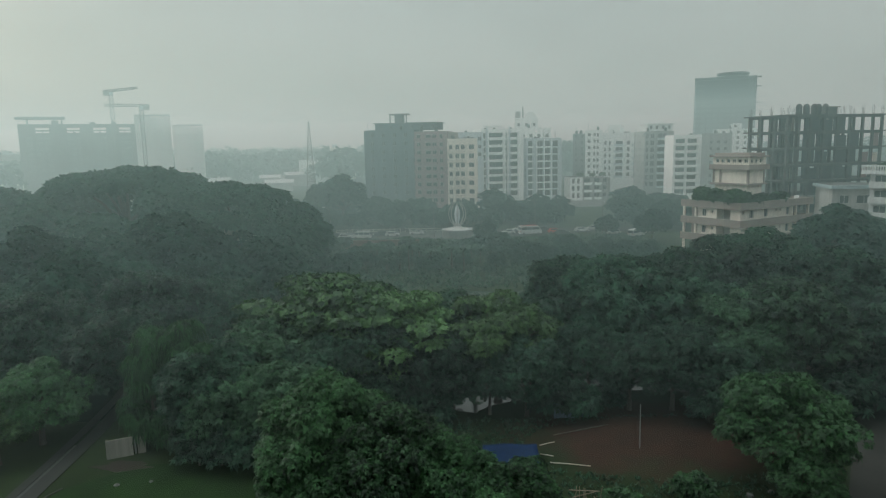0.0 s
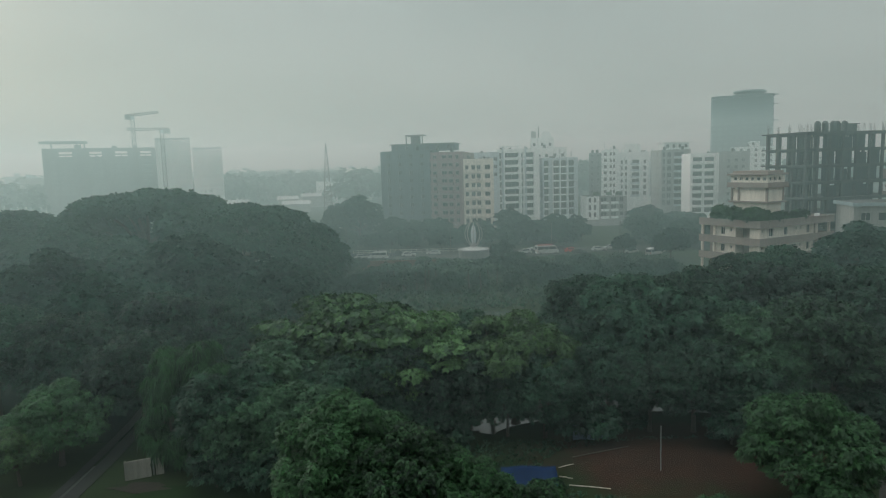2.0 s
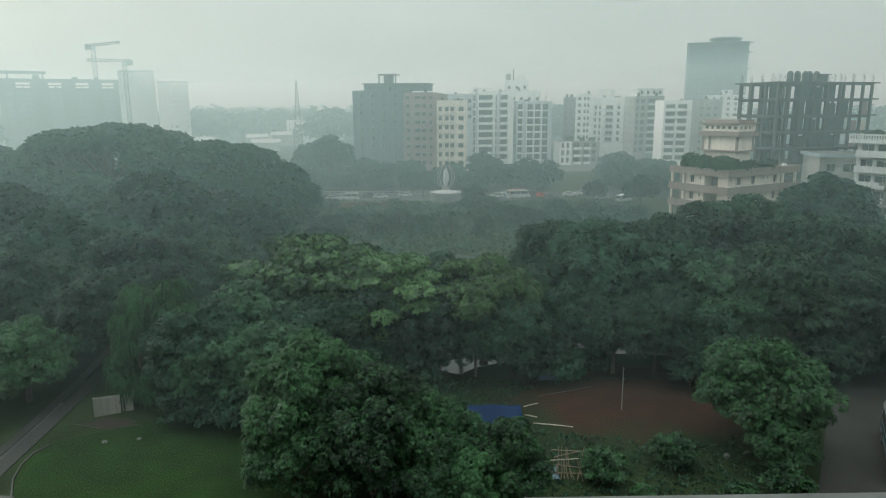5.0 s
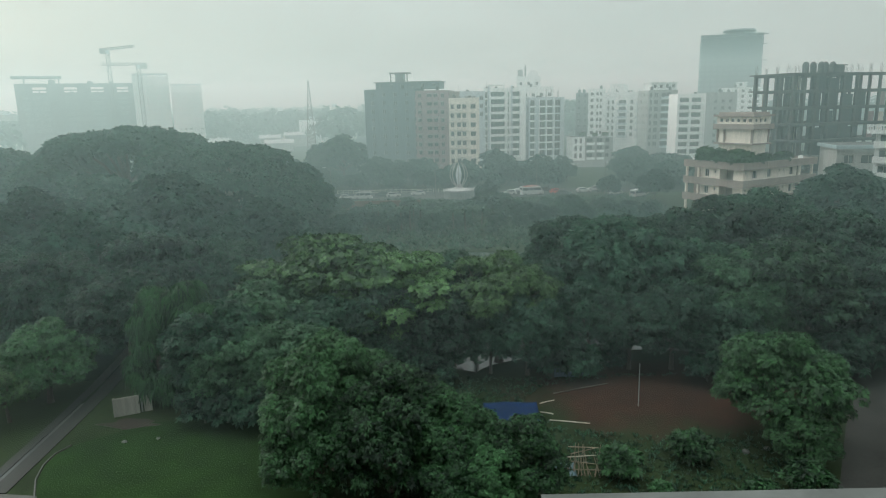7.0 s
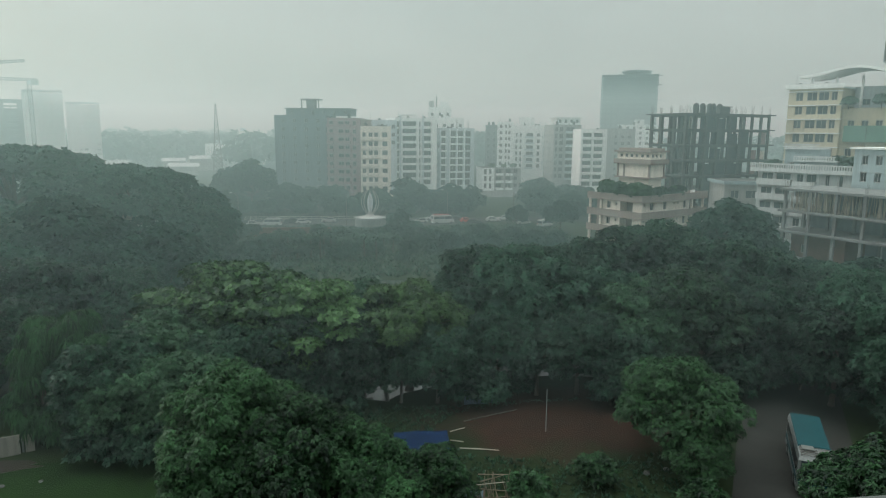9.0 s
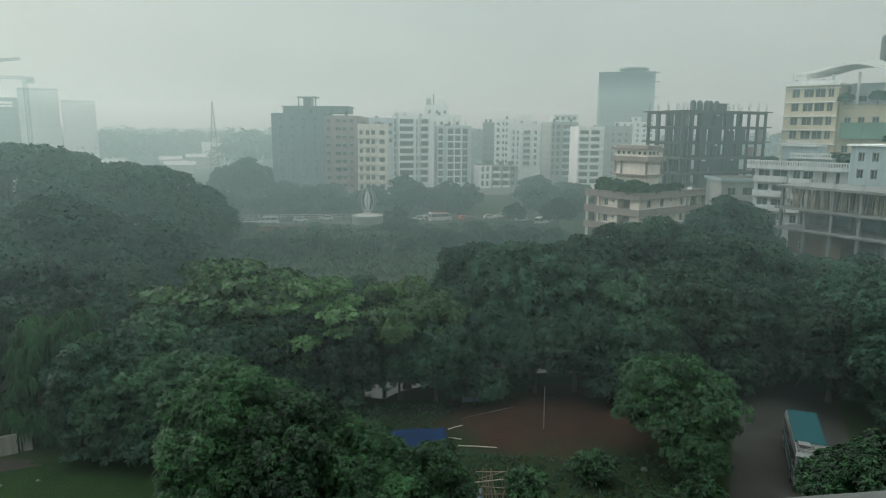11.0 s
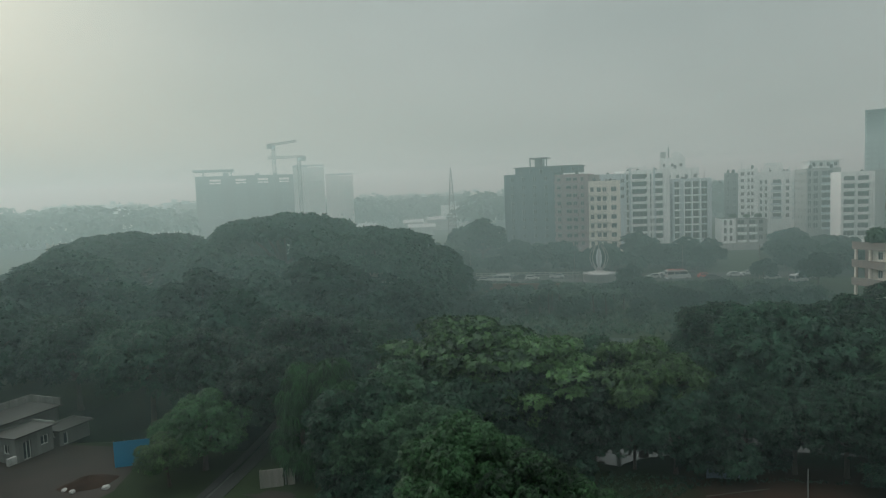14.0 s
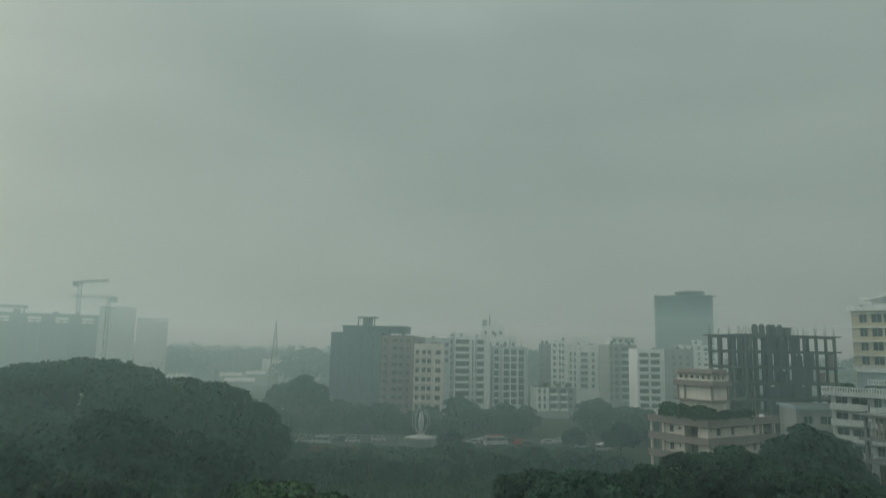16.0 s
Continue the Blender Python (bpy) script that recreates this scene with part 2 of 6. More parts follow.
def ground_sheet():
    xs = [-4500, -2500, -1200, -600, -300, -160] + [-110 + 3 * i for i in range(64)] + [110, 160, 300, 600, 1200, 2500, 4500]
    ys = [-4500, -1500, -400, -100, -20, 10] + [30 + 3 * i for i in range(44)] + [170, 200, 300, 500, 900, 1800, 4500]
    verts, faces = [], []
    for y in ys:
        for x in xs:
            e = pond_depth(x, y) if -120 < x < 90 and 40 < y < 165 else -9
            z = 0.0 if e < 0 else -min(1.6, 0.35 * e)
            verts.append((x, y, z))
    n = len(xs)
    for j in range(len(ys) - 1):
        for i in range(n - 1):
            faces.append((j * n + i, j * n + i + 1, (j + 1) * n + i + 1, (j + 1) * n + i))
    return mesh_of("ground", verts, faces, [GRASS])


solid("ground", ground_sheet(), "wet grassy ground reaching to the horizon", "ground", kind="structure")
solid("water", mesh_of("water", [(-75, 58, -0.55), (55, 58, -0.55), (55, 152, -0.55), (-75, 152, -0.55)], [(0, 1, 2, 3)], [water]),
      "still green-grey pond water under rain", "pond", kind="structure")


def blob(cx, cy, rx, ry, seed, n=40, rough=0.16):
    r = random.Random(seed)
    a, b = r.random() * 6, r.random() * 6
    return [(cx + rx * math.cos(t) * (1 + rough * math.sin(3 * t + a) + rough * 0.6 * math.sin(7 * t + b)),
             cy + ry * math.sin(t) * (1 + rough * math.sin(2 * t + b) + rough * 0.6 * math.sin(5 * t + a))) for t in (6.28318 * i / n for i in range(n))]


def trodden_soil(centre, radii):
    """Bare soil that thins out into grass: a ragged patch round a centre."""
    m = mat("trodden_soil", (0.03, 0.0135, 0.0085), 0.9, 0.9, 0.5, 0.8, spec=0.12)
    n, l = m.node_tree.nodes, m.node_tree.links
    pos, away, size, length = n.new("ShaderNodeNewGeometry"), n.new("ShaderNodeVectorMath"), n.new("ShaderNodeVectorMath"), n.new("ShaderNodeVectorMath")
    away.operation, size.operation, length.operation = "SUBTRACT", "DIVIDE", "LENGTH"
    away.inputs[1].default_value, size.inputs[1].default_value = (*centre, 0), (*radii, 1)
    rag, tuft, mixed = n.new("ShaderNodeTexNoise"), n.new("ShaderNodeTexNoise"), n.new("ShaderNodeMath")
    rag.inputs["Scale"].default_value, rag.inputs["Detail"].default_value = 0.28, 6
    tuft.inputs["Scale"].default_value, tuft.inputs["Detail"].default_value = 2.2, 4
    mixed.operation = "ADD"
    reach = n.new("ShaderNodeMath")
    reach.operation, reach.inputs[1].default_value = "MULTIPLY_ADD", 1.1
    l.new(pos.outputs["Position"], away.inputs[0])
    l.new(away.outputs[0], size.inputs[0])
    l.new(size.outputs[0], length.inputs[0])
    l.new(pos.outputs["Position"], rag.inputs["Vector"])
    l.new(pos.outputs["Position"], tuft.inputs["Vector"])
    l.new(rag.outputs[0], reach.inputs[0])
    l.new(length.outputs["Value"], reach.inputs[2])
    half = n.new("ShaderNodeMath")
    half.operation, half.inputs[1].default_value = "MULTIPLY", 0.5
    l.new(tuft.outputs[0], half.inputs[0])
    l.new(reach.outputs[0], mixed.inputs[0])
    l.new(half.outputs[0], mixed.inputs[1])
    edge_ramp = n.new("ShaderNodeValToRGB")
    edge_ramp.color_ramp.elements[0].position, edge_ramp.color_ramp.elements[1].position = 0.46, 0.62
    third = n.new("ShaderNodeMath")
    third.operation, third.inputs[1].default_value = "MULTIPLY", 0.333
    l.new(mixed.outputs[0], third.inputs[0])
    l.new(third.outputs[0], edge_ramp.inputs[0])
    blend = n.new("ShaderNodeMix")
    blend.data_type = "RGBA"
    soil_ramp = [x for x in n if x.type == "VALTORGB" and x != edge_ramp][0]
    l.new(edge_ramp.outputs[0], blend.inputs[0])
    l.new(soil_ramp.outputs[0], blend.inputs[6])
    blend.inputs[7].default_value = (0.012, 0.021, 0.007, 1)
    l.new(blend.outputs[2], n["Principled BSDF"].inputs["Base Color"])
    return m


solid("soil_patch", Shape().prism(blob(19.5, 55, 19, 12.5, 3, 60, 0.06), -0.05, 0.012).mesh("soil_patch", trodden_soil((19.5, 57.0), (14, 9.0))), "bare red wet soil between trees", "soil", kind="structure")
solid("soil_patch", Shape().prism(blob(-27.0, 52.8, 2.3, 0.8, 5, 40, 0.25), -0.05, 0.036).mesh("soil_patch", MUD), "bare trodden soil in front of the panels", "soil", kind="structure")
solid("mud_yard", Shape().prism([(-70, 62), (-47, 62), (-44, 57), (-42.5, 52), (-43.5, 47), (-42, 42.5), (-46, 38), (-90, 38), (-90, 62)], -0.05, 0.012).mesh("mud_yard", MUD),
      "bare grey muddy yard beside the huts", "soil", kind="structure")
EDGE = [(-26.4, 38), (-28.6, 41.9), (-29.8, 44.1), (-30.4, 46.1), (-30.45, 47.8), (-29.9, 49.1), (-28.8, 50.1)]
solid("lawn", Shape().prism(EDGE + [(-25.2, 52.9), (-17.2, 53.4), (-8, 50), (-8, 38)], -0.05, 0.03).mesh("lawn", LAWN), "mown green lawn with a curved edge", "lawn", kind="structure")
kerb = Shape()
edge = [(x - 0.2, y + 0.05) for x, y in EDGE[:6]]
for (ax, ay), (bx, by) in zip(edge, edge[1:]):
    run = math.hypot(bx - ax, by - ay)
    kerb.box(0, run, -0.05, 0.05, -0.05, 0.1, 0, pose(ax, ay, 0, 0, 0, math.degrees(math.atan2(by - ay, bx - ax))))
solid("kerb", kerb.mesh("kerb", APRON), "low pale concrete kerb round the lawn", "kerb", kind="structure")


def strip(pts, width, z0, z1, material, name, label):
    left, right = [], []
    for i, (x, y) in enumerate(pts):
        (ax, ay), (bx, by) = pts[max(i - 1, 0)], pts[min(i + 1, len(pts) - 1)]
        tx, ty = bx - ax, by - ay
        k = math.hypot(tx, ty)
        left.append((x - ty / k * width / 2, y + tx / k * width / 2))
        right.append((x + ty / k * width / 2, y - tx / k * width / 2))
    return solid(name, Shape().prism(left + right[::-1], z0, z1).mesh(name, material), label, "road", kind="structure")


strip([(-58, 33), (-44, 37.2), (-36, 40.4), (-29.4, 39.6), (-20, 34)], 5.2, -0.05, 0.02, APRON, "road", "wet grey asphalt drive with a white van")
strip([(-33.1, 42.4), (-33.65, 54), (-34.1, 60), (-35.0, 68), (-36.5, 76)], 0.8, -0.05, 0.06, PAVING, "pavement", "wet concrete track running into the trees")
strip([(-31.7, 42.4), (-32.2, 53), (-32.6, 59), (-33.5, 67), (-35.0, 75)], 1.3, -0.05, 0.06, PAVING, "pavement", "wet concrete track running into the trees")
solid("ditch", Shape().prism([(-32.7, 42.2), (-32.35, 42.2), (-33.0, 57), (-33.4, 57)], -0.05, 0.024).mesh("ditch", TANK), "dark wet drain between two concrete tracks", "drain", kind="structure")
strip([(22, 26), (30.5, 39.2), (37.9, 50.8), (43.5, 59.5), (52, 74), (60, 92)], 9.0, -0.05, 0.02, ASPHALT, "road", "wet grey road beside the park trees")
strip([(-260, 196), (-60, 197), (-10, 199), (60, 199), (260, 190)], 12, -0.05, 0.03, ASPHALT, "road", "wet main road with traffic beyond the pond")
solid("pavement", Shape().prism(blob(4, 190, 26, 5, 8, 40, 0.05), -0.05, 0.06).mesh("pavement", PAVING), "paved island round the monument", "pavement", kind="structure")

# the observer's own roof: parapet, deck and the wall below it
solid("wall_parapet", Shape().box(0.15, 16, 0.56, 0.76, 24.4, 25.43).box(0.12, 16, 0.52, 0.80, 25.43, 25.493).mesh("wall_parapet", WETCON), "stained concrete roof parapet", "parapet", kind="structure")
solid("floor_roof", Shape().box(-16, 16, -14, 0.52, 24.2, 24.4).mesh("floor_roof", CONCRETE), "concrete roof deck", "roof", kind="structure")
solid("wall_own_building", Shape().box(-16, 16, -14, 0.75, 0, 24.2).mesh("wall_own_building", CONCRETE), "concrete building under the roof", "building", kind="structure")

# ---- buildings ----
WINDOWS, BALCONIES, SHADES = {}, {}, {}


def window_mesh(w, h, bars):
    key = (round(w, 2), round(h, 2), bars)
    if key not in WINDOWS:
        s, t, n = Shape(), 0.07, max(bars, 1)
        lights = [(w * i / n + t / (1 if i == 0 else 2), w * (i + 1) / n - t / (1 if i == n - 1 else 2), t, h - t) for i in range(n)]
        wall_with_holes(s, lambda u, i, z: (u, i - 0.04, z), w, 0, h, lights, 0.08)
        WINDOWS[key] = (s.weld().mesh("window", FRAME), Shape().box(0.01, w - 0.01, 0.042, 0.052, 0.01, h - 0.01).mesh("pane", GLASS))
    return WINDOWS[key]


def balcony_mesh(w, out, rail, solid_front, m_slab, m_rail):
    key = (round(w, 2), out, rail, solid_front, m_slab.name, m_rail.name)
    if key not in BALCONIES:
        slab = Shape().box(0, w, -out, 0, -0.16, 0).mesh("balcony", m_slab)
        r = Shape()
        if solid_front:
            r.box(0, w, -out, -out + 0.1, 0.002, rail).box(0, 0.1, -out + 0.1, 0, 0.002, rail).box(w - 0.1, w, -out + 0.1, 0, 0.002, rail)
        else:
            r.box(0, w, -out, -out + 0.06, rail - 0.06, rail).box(0, w, -out, -out + 0.05, 0.1, 0.16)
            n = max(int(w / 0.25), 2)
            for i in range(n + 1):
                x = 0.02 + (w - 0.04) * i / n
                r.box(x - 0.015, x + 0.015, -out + 0.01, -out + 0.04, 0.002, rail - 0.06)
        BALCONIES[key] = (slab, r.mesh("railing", m_rail))
    return BALCONIES[key]


def wall_with_holes(s, place, width, z0, z1, holes, deep):
    """One face, from (0, z0) to (width, z1), with openings cut through it and reveals; place maps (u, in, z) to a point."""
    us = sorted({0, width, *[round(q[k], 3) for q in holes for k in (0, 1)]})
    vs = sorted({z0, z1, *[round(q[k], 3) for q in holes for k in (2, 3)]})
    for a, b in zip(us, us[1:]):
        for c, e in zip(vs, vs[1:]):
            mu, mv = (a + b) / 2, (c + e) / 2
            if not any(q[0] < mu < q[1] and q[2] < mv < q[3] for q in holes):
                s.add([place(a, 0, c), place(b, 0, c), place(b, 0, e), place(a, 0, e)], [(0, 1, 2, 3)])
    for a, b, c, e in (q[:4] for q in holes):
        f = [place(a, 0, c), place(b, 0, c), place(b, 0, e), place(a, 0, e), place(a, deep, c), place(b, deep, c), place(b, deep, e), place(a, deep, e)]
        s.add(f, [(0, 1, 5, 4), (1, 2, 6, 5), (2, 3, 7, 6), (3, 0, 4, 7)])


def block(parent, x0, x1, y0, y1, z0, z1, material, front=(), left=(), right=(), deep=0.25, bars=2, label="", name="wall", panes=True, roof=None, shades=False, frames=True):
    """A storey block of a house: outer walls with openings; each opening gets a window. Openings are (u0, u1, z0, z1)."""
    s = Shape()
    faces = ((lambda u, i, z: (x0 + u, y0 + i, z), x1 - x0, front, 0), (lambda u, i, z: (x0 + i, y1 - u, z), y1 - y0, left, -90),
             (lambda u, i, z: (x1 - i, y0 + u, z), y1 - y0, right, 90))
    for place, width, holes, turn in faces:
        wall_with_holes(s, place, width, z0, z1, holes, deep)
    s.add([(x0, y1, z0), (x1, y1, z0), (x1, y1, z1), (x0, y1, z1)], [(1, 0, 3, 2)])
    s.add([(x0, y0, z1), (x1, y0, z1), (x1, y1, z1), (x0, y1, z1), (x0, y0, z0), (x1, y0, z0), (x1, y1, z0), (x0, y1, z0)], [(0, 1, 2, 3), (7, 6, 5, 4)])
    s.s[-2] = 1
    wall = part(name, s.weld().mesh(name, material, roof or WETCON), parent, label)
    for place, width, holes, turn in faces:
        for a, b, c, e in holes if frames else ():
            fr, pn = window_mesh(b - a, e - c, bars if b - a > 0.8 else 1)
            w = part("window", fr, parent, at=place(a, deep - 0.06, c), turn=turn)
            if panes:
                part("pane", pn, w)
            if shades and turn == 0:
                key = round(b - a, 2)
                if key not in SHADES:
                    SHADES[key] = Shape().box(-0.15, key + 0.15, -0.5, -0.002, 0, 0.09).mesh("sunshade", CONCRETE)
                part("sunshade", SHADES[key], parent, at=place(a, 0, e + 0.08))
    if z1 - z0 > 15 and z1 < 40:
        r = random.Random(int(100 * x1 + 10 * z1))
        for k in range(r.randint(1, 3)):
            tank(parent, x0 + (x1 - x0) * r.uniform(0.1, 0.9), y0 + r.uniform(0.9, 1.3), z1 + 0.02, 0.6, 1.5)
        part("antenna", Shape().tube([(x0 + (x1 - x0) * r.uniform(0.1, 0.9), y0 + 0.4, z1), (x0 + (x1 - x0) * r.uniform(0.1, 0.9), y0 + 0.4, z1 + 0.01), (x0 + 1.5, y0 + 0.4, z1 + 0.02), (x0 + 1.5, y0 + 0.4, z1 + r.uniform(2.5, 4.0))], [0.05, 0.05, 0.05, 0.04], 5).mesh("antenna", RUST), parent)
    return wall


def rows(cols, z0, storeys, fh, sill=0.9, head=2.4):
    return [(a, b, z0 + i * fh + sill, z0 + i * fh + head) for i in range(storeys) for a, b in cols]


def evenly(width, n, w, m0=0.0, m1=0.0):
    step = (width - m0 - m1) / n
    return [(m0 + step * (i + 0.5) - w / 2, m0 + step * (i + 0.5) + w / 2) for i in range(n)]


def site(name, az0, d0, az1, d1, label, category="apartment building"):
    """An empty at the near left foot of a building whose front runs between two bearings; returns it and the front's width."""
    a, b = P(az0, d0), P(az1, d1)
    e = b - a
    return thing(name, a, math.degrees(math.atan2(e.y, e.x)), label, category), e.length


def parapet(parent, x0, x1, y0, y1, z, h, material, name="parapet", t=0.2):
    part(name, Shape().box(x0, x1, y0, y0 + t, z, z + h).box(x0, x0 + t, y0 + t, y1, z, z + h).box(x1 - t, x1, y0 + t, y1, z, z + h).mesh(name, material), parent)


def balconies(parent, a, b, z0, storeys, fh, out, rail, front, m_slab, m_rail, start=0):
    slab, r = balcony_mesh(b - a, out, rail, front, m_slab, m_rail)
    for i in range(start, storeys):
        part("railing", r, part("balcony", slab, parent, at=(a, -0.002, z0 + i * fh)))


def tank(parent, x, y, z, r=0.7, h=1.6):
    part("water_tank", Shape().tube([(x, y, z), (x, y, z + h * 0.8), (x, y, z + h), (x, y, z + h * 1.08)], [r, r, r * 0.7, r * 0.25], 14).mesh("water_tank", TANK, smooth=False), parent, "black plastic water tank")


def rods(parent, spots, z, h, seed):
    r = random.Random(seed)
    for x, y in spots:
        s = Shape()
        for k in range(4):
            dx, dy = (0.15 if k % 2 else -0.15), (0.15 if k > 1 else -0.15)
            s.tube([(x + dx, y + dy, z), (x + dx * 1.4 + r.uniform(-0.1, 0.1), y + dy * 1.4, z + h * r.uniform(0.7, 1.1))], [0.035, 0.03], 4)
        part("reinforcing_rods", s.mesh("reinforcing_rods", RUST), parent, "bare steel rods on the roof")


# dark and pink pair behind the roundabout
b, w = site("apartment_building", -6.4, 262, 0.5, 255, "dark grey and pink ten-storey flats with a roof frame")
xd = w * 0.61
block(b, 0, xd, 0, 16, 0, 31.8, DARKWALL, front=rows(evenly(xd, 4, 1.3, 1, 1), 3.4, 9, 3.1), left=rows(evenly(16, 3, 1.3), 3.4, 9, 3.1), label="dark grey rendered wall")
block(b, xd, w, 1.0, 16, 0, 31.0, PINK, front=rows([(0.8, 2.2), (4.2, 6.2), (6.8, 8.4), (9.6, 10.8)], 3.4, 9, 3.0), right=rows(evenly(15, 3, 1.3), 3.4, 9, 3.0), label="dull pink brick wall", shades=True)
balconies(b, xd + 3.6, xd + 9.0, 3.6, 9, 3.0, 1.9, 1.0, True, CONCRETE, PINK)
balconies(b, xd + 0.2, xd + 2.6, 3.6, 9, 3.0, 1.6, 1.0, True, CONCRETE, PINK)
block(b, 4.0, w - 3.6, 2, 14, 31.8, 34.2, DARKWALL, front=rows(evenly(w - 7.6, 6, 1.1), 31.8, 1, 2.4, 0.6, 1.8), label="set-back top storey")
part("roof_frame", Shape().box(9.2, 9.6, 4, 4.4, 34.2, 37.6).box(15.6, 16, 4, 4.4, 34.2, 37.6).box(9.0, 16.2, 3.8, 10, 37.6, 38.0).box(11.0, 14.0, 5, 9, 34.2, 37.5).mesh("roof_frame", RAW), b, "open concrete roof frame")
part("roof_slab", Shape().box(3.4, w - 3.0, 1.4, 14.6, 34.2, 34.5).mesh("roof_slab", RAW), b)

# cream flats with a column of square windows
b, w = site("apartment_building", 0.55, 252, 3.1, 252, "cream eight-storey flats with square windows and balconies")
block(b, 0, w, 0, 14, 3.4, 27.2, CREAM, front=rows([(0.7, 1.9), (3.0, 4.4), (5.0, 6.4), (8.0, 9.9)], 3.4, 7, 3.3, 0.9, 2.5), right=rows(evenly(14, 3, 1.4), 3.4, 7, 3.3), label="cream painted wall", shades=True)
block(b, -0.4, w + 0.6, -1.0, 14, 0, 3.4, CREAM, front=rows(evenly(w + 1, 4, 2.0), 0, 1, 3.4, 0.4, 2.6), label="wider ground storey")
balconies(b, 0.4, 2.3, 3.45, 7, 3.3, 1.0, 1.0, False, CREAM, FRAME)
balconies(b, 2.6, 6.8, 3.45, 7, 3.3, 0.9, 0.5, False, CREAM, BROWN)
parapet(b, 0, w, 0, 14, 27.2, 0.9, CREAM)
block(b, 0.2, 4.0, 3, 9, 27.2, 30.4, BROWN, label="stair head on the roof", front=rows([(1.2, 2.2)], 27.2, 1, 3, 0.3, 2.2))
b, w = site("apartment_building", 1.1, 285, 3.6, 285, "pale flats behind the cream building")
block(b, 0, w, 0, 12, 0, 30.0, PALE, front=rows(evenly(w, 4, 1.4), 20, 3, 3.2), label="pale wall", shades=True)
parapet(b, 0, w, 0, 12, 30.0, 0.9, PALE)

# white flats with bands of curved balconies
b, w = site("apartment_building", 3.45, 285, 6.95, 290, "white ten-storey flats with long dark balconies")
block(b, 0, w, 0, 16, 0, 31.0, WHITE, front=rows([(0.8, 1.9), (3.2, 9.4), (10.4, 11.2), (12.4, 15.8)], 3.2, 9, 3.05, 0.45, 2.85), left=rows(evenly(16, 3, 1.4), 3.2, 9, 3.05), bars=4, deep=1.4, label="white painted wall")
balconies(b, 2.4, 11.6, 3.4, 5, 3.05, 1.7, 0.75, True, WHITE, WHITE)
balconies(b, 2.8, 8.4, 3.4, 9, 3.05, 1.3, 0.75, True, WHITE, WHITE, 5)
balconies(b, 8.6, 9.8, 3.4, 9, 3.05, 0.9, 1.3, True, WHITE, WHITE, 5)
balconies(b, 12.2, 16.2, 3.4, 9, 3.05, 1.2, 0.8, True, WHITE, WHITE)
for x in (2.1, 12.0):
    part("pilaster", Shape().box(x - 0.25, x + 0.25, -0.9, -0.004, 0, 33.0).mesh("pilaster", PALE), b)
part("roof_canopy", Shape().box(3.0, 9.6, 1, 9, 33.0, 33.4).box(3.4, 3.7, 1.4, 1.7, 31, 33).box(8.9, 9.2, 1.4, 1.7, 31, 33).mesh("roof_canopy", WHITE), b)
parapet(b, 0, w, 0, 16, 31.0, 1.0, WHITE)
b, w = site("apartment_building", 5.95, 330, 9.2, 330, "white stepped tower block behind the balcony flats")
block(b, 0, w, 0, 14, 0, 33.0, WHITE, front=rows(evenly(w, 5, 1.4), 18, 4, 3.2), label="white wall", shades=True)
block(b, 1.5, w - 6, 2, 12, 33.0, 38.0, WHITE, front=rows(evenly(w - 7.5, 3, 1.2), 33, 1, 3.2), label="stair and lift head")
part("roof_pillar", Shape().box(1.8, 4.2, 3, 5, 38, 41).mesh("roof_pillar", CONCRETE), b)
part("mast", Shape().tube([(5.4, 4, 38), (5.4, 4, 43.2)], [0.35, 0.3], 6).mesh("mast", RUST), b)
part("tank_room", Shape().box(6.6, 11.4, 4, 10, 38, 39.8).box(7.6, 10.6, 5, 9, 39.8, 40.8).mesh("tank_room", WHITE), b)

# grey flats with a grid of balconies
b, w = site("apartment_building", 7.2, 292, 10.1, 298, "grey flats with a grid of pale balconies")
block(b, 0, w, 0, 14, 0, 27.0, PALE, front=rows([(0.7, 2.7), (4.6, 7.5), (7.9, 10.8), (11.9, 14.4)], 3.0, 8, 3.0, 0.3, 2.72), left=rows(evenly(14, 3, 1.4), 3.0, 8, 3.0), right=rows(evenly(14, 3, 1.4), 3.0, 8, 3.0), deep=0.5, label="grey wall", shades=True)
balconies(b, 4.4, 11.1, 3.0, 8, 3.0, 1.2, 0.4, True, WHITE, WHITE)
balconies(b, 0.5, 2.8, 3.0, 8, 3.0, 0.9, 0.5, True, WHITE, WHITE)
for x in (4.3, 7.7, 11.0):
    part("column", Shape().box(x - 0.15, x + 0.15, -1.2, -0.9, 2, 27.4).mesh("column", WHITE), b)
parapet(b, 0, w, 0, 14, 27.0, 0.9, PALE)
rods(b, [(9, 3), (11.6, 4), (13.9, 2)], 27.0, 4.5, 5)

# low old flats in front of the white towers
b, w = site("apartment_building", 10.8, 282, 14.1, 286, "low dark flats with white side wall and roof plants", "house")
block(b, 0, 5.2, 0, 12, 0, 11.6, WHITE, front=rows([(0.9, 1.9), (3.0, 4.0)], 2.6, 3, 3.0, 0.5, 2.5), label="white end wall")
block(b, 5.2, w, 0.8, 12, 0, 11.2, CONCRETE, front=rows([(0.8, 3.4), (5.0, 7.4), (8.6, 10.2)], 2.6, 3, 3.0, 0.7, 2.4), deep=0.7, label="grey wall", shades=True)
balconies(b, 5.9, 9.0, 2.6, 3, 3.0, 1.1, 0.8, True, WHITE, WHITE)
balconies(b, 10.1, 12.8, 2.6, 3, 3.0, 1.1, 0.8, True, WHITE, WHITE)
part("boundary_wall", Shape().box(-3, w + 3, -6, -5.7, 0, 2.6).mesh("boundary_wall", CONCRETE), b)

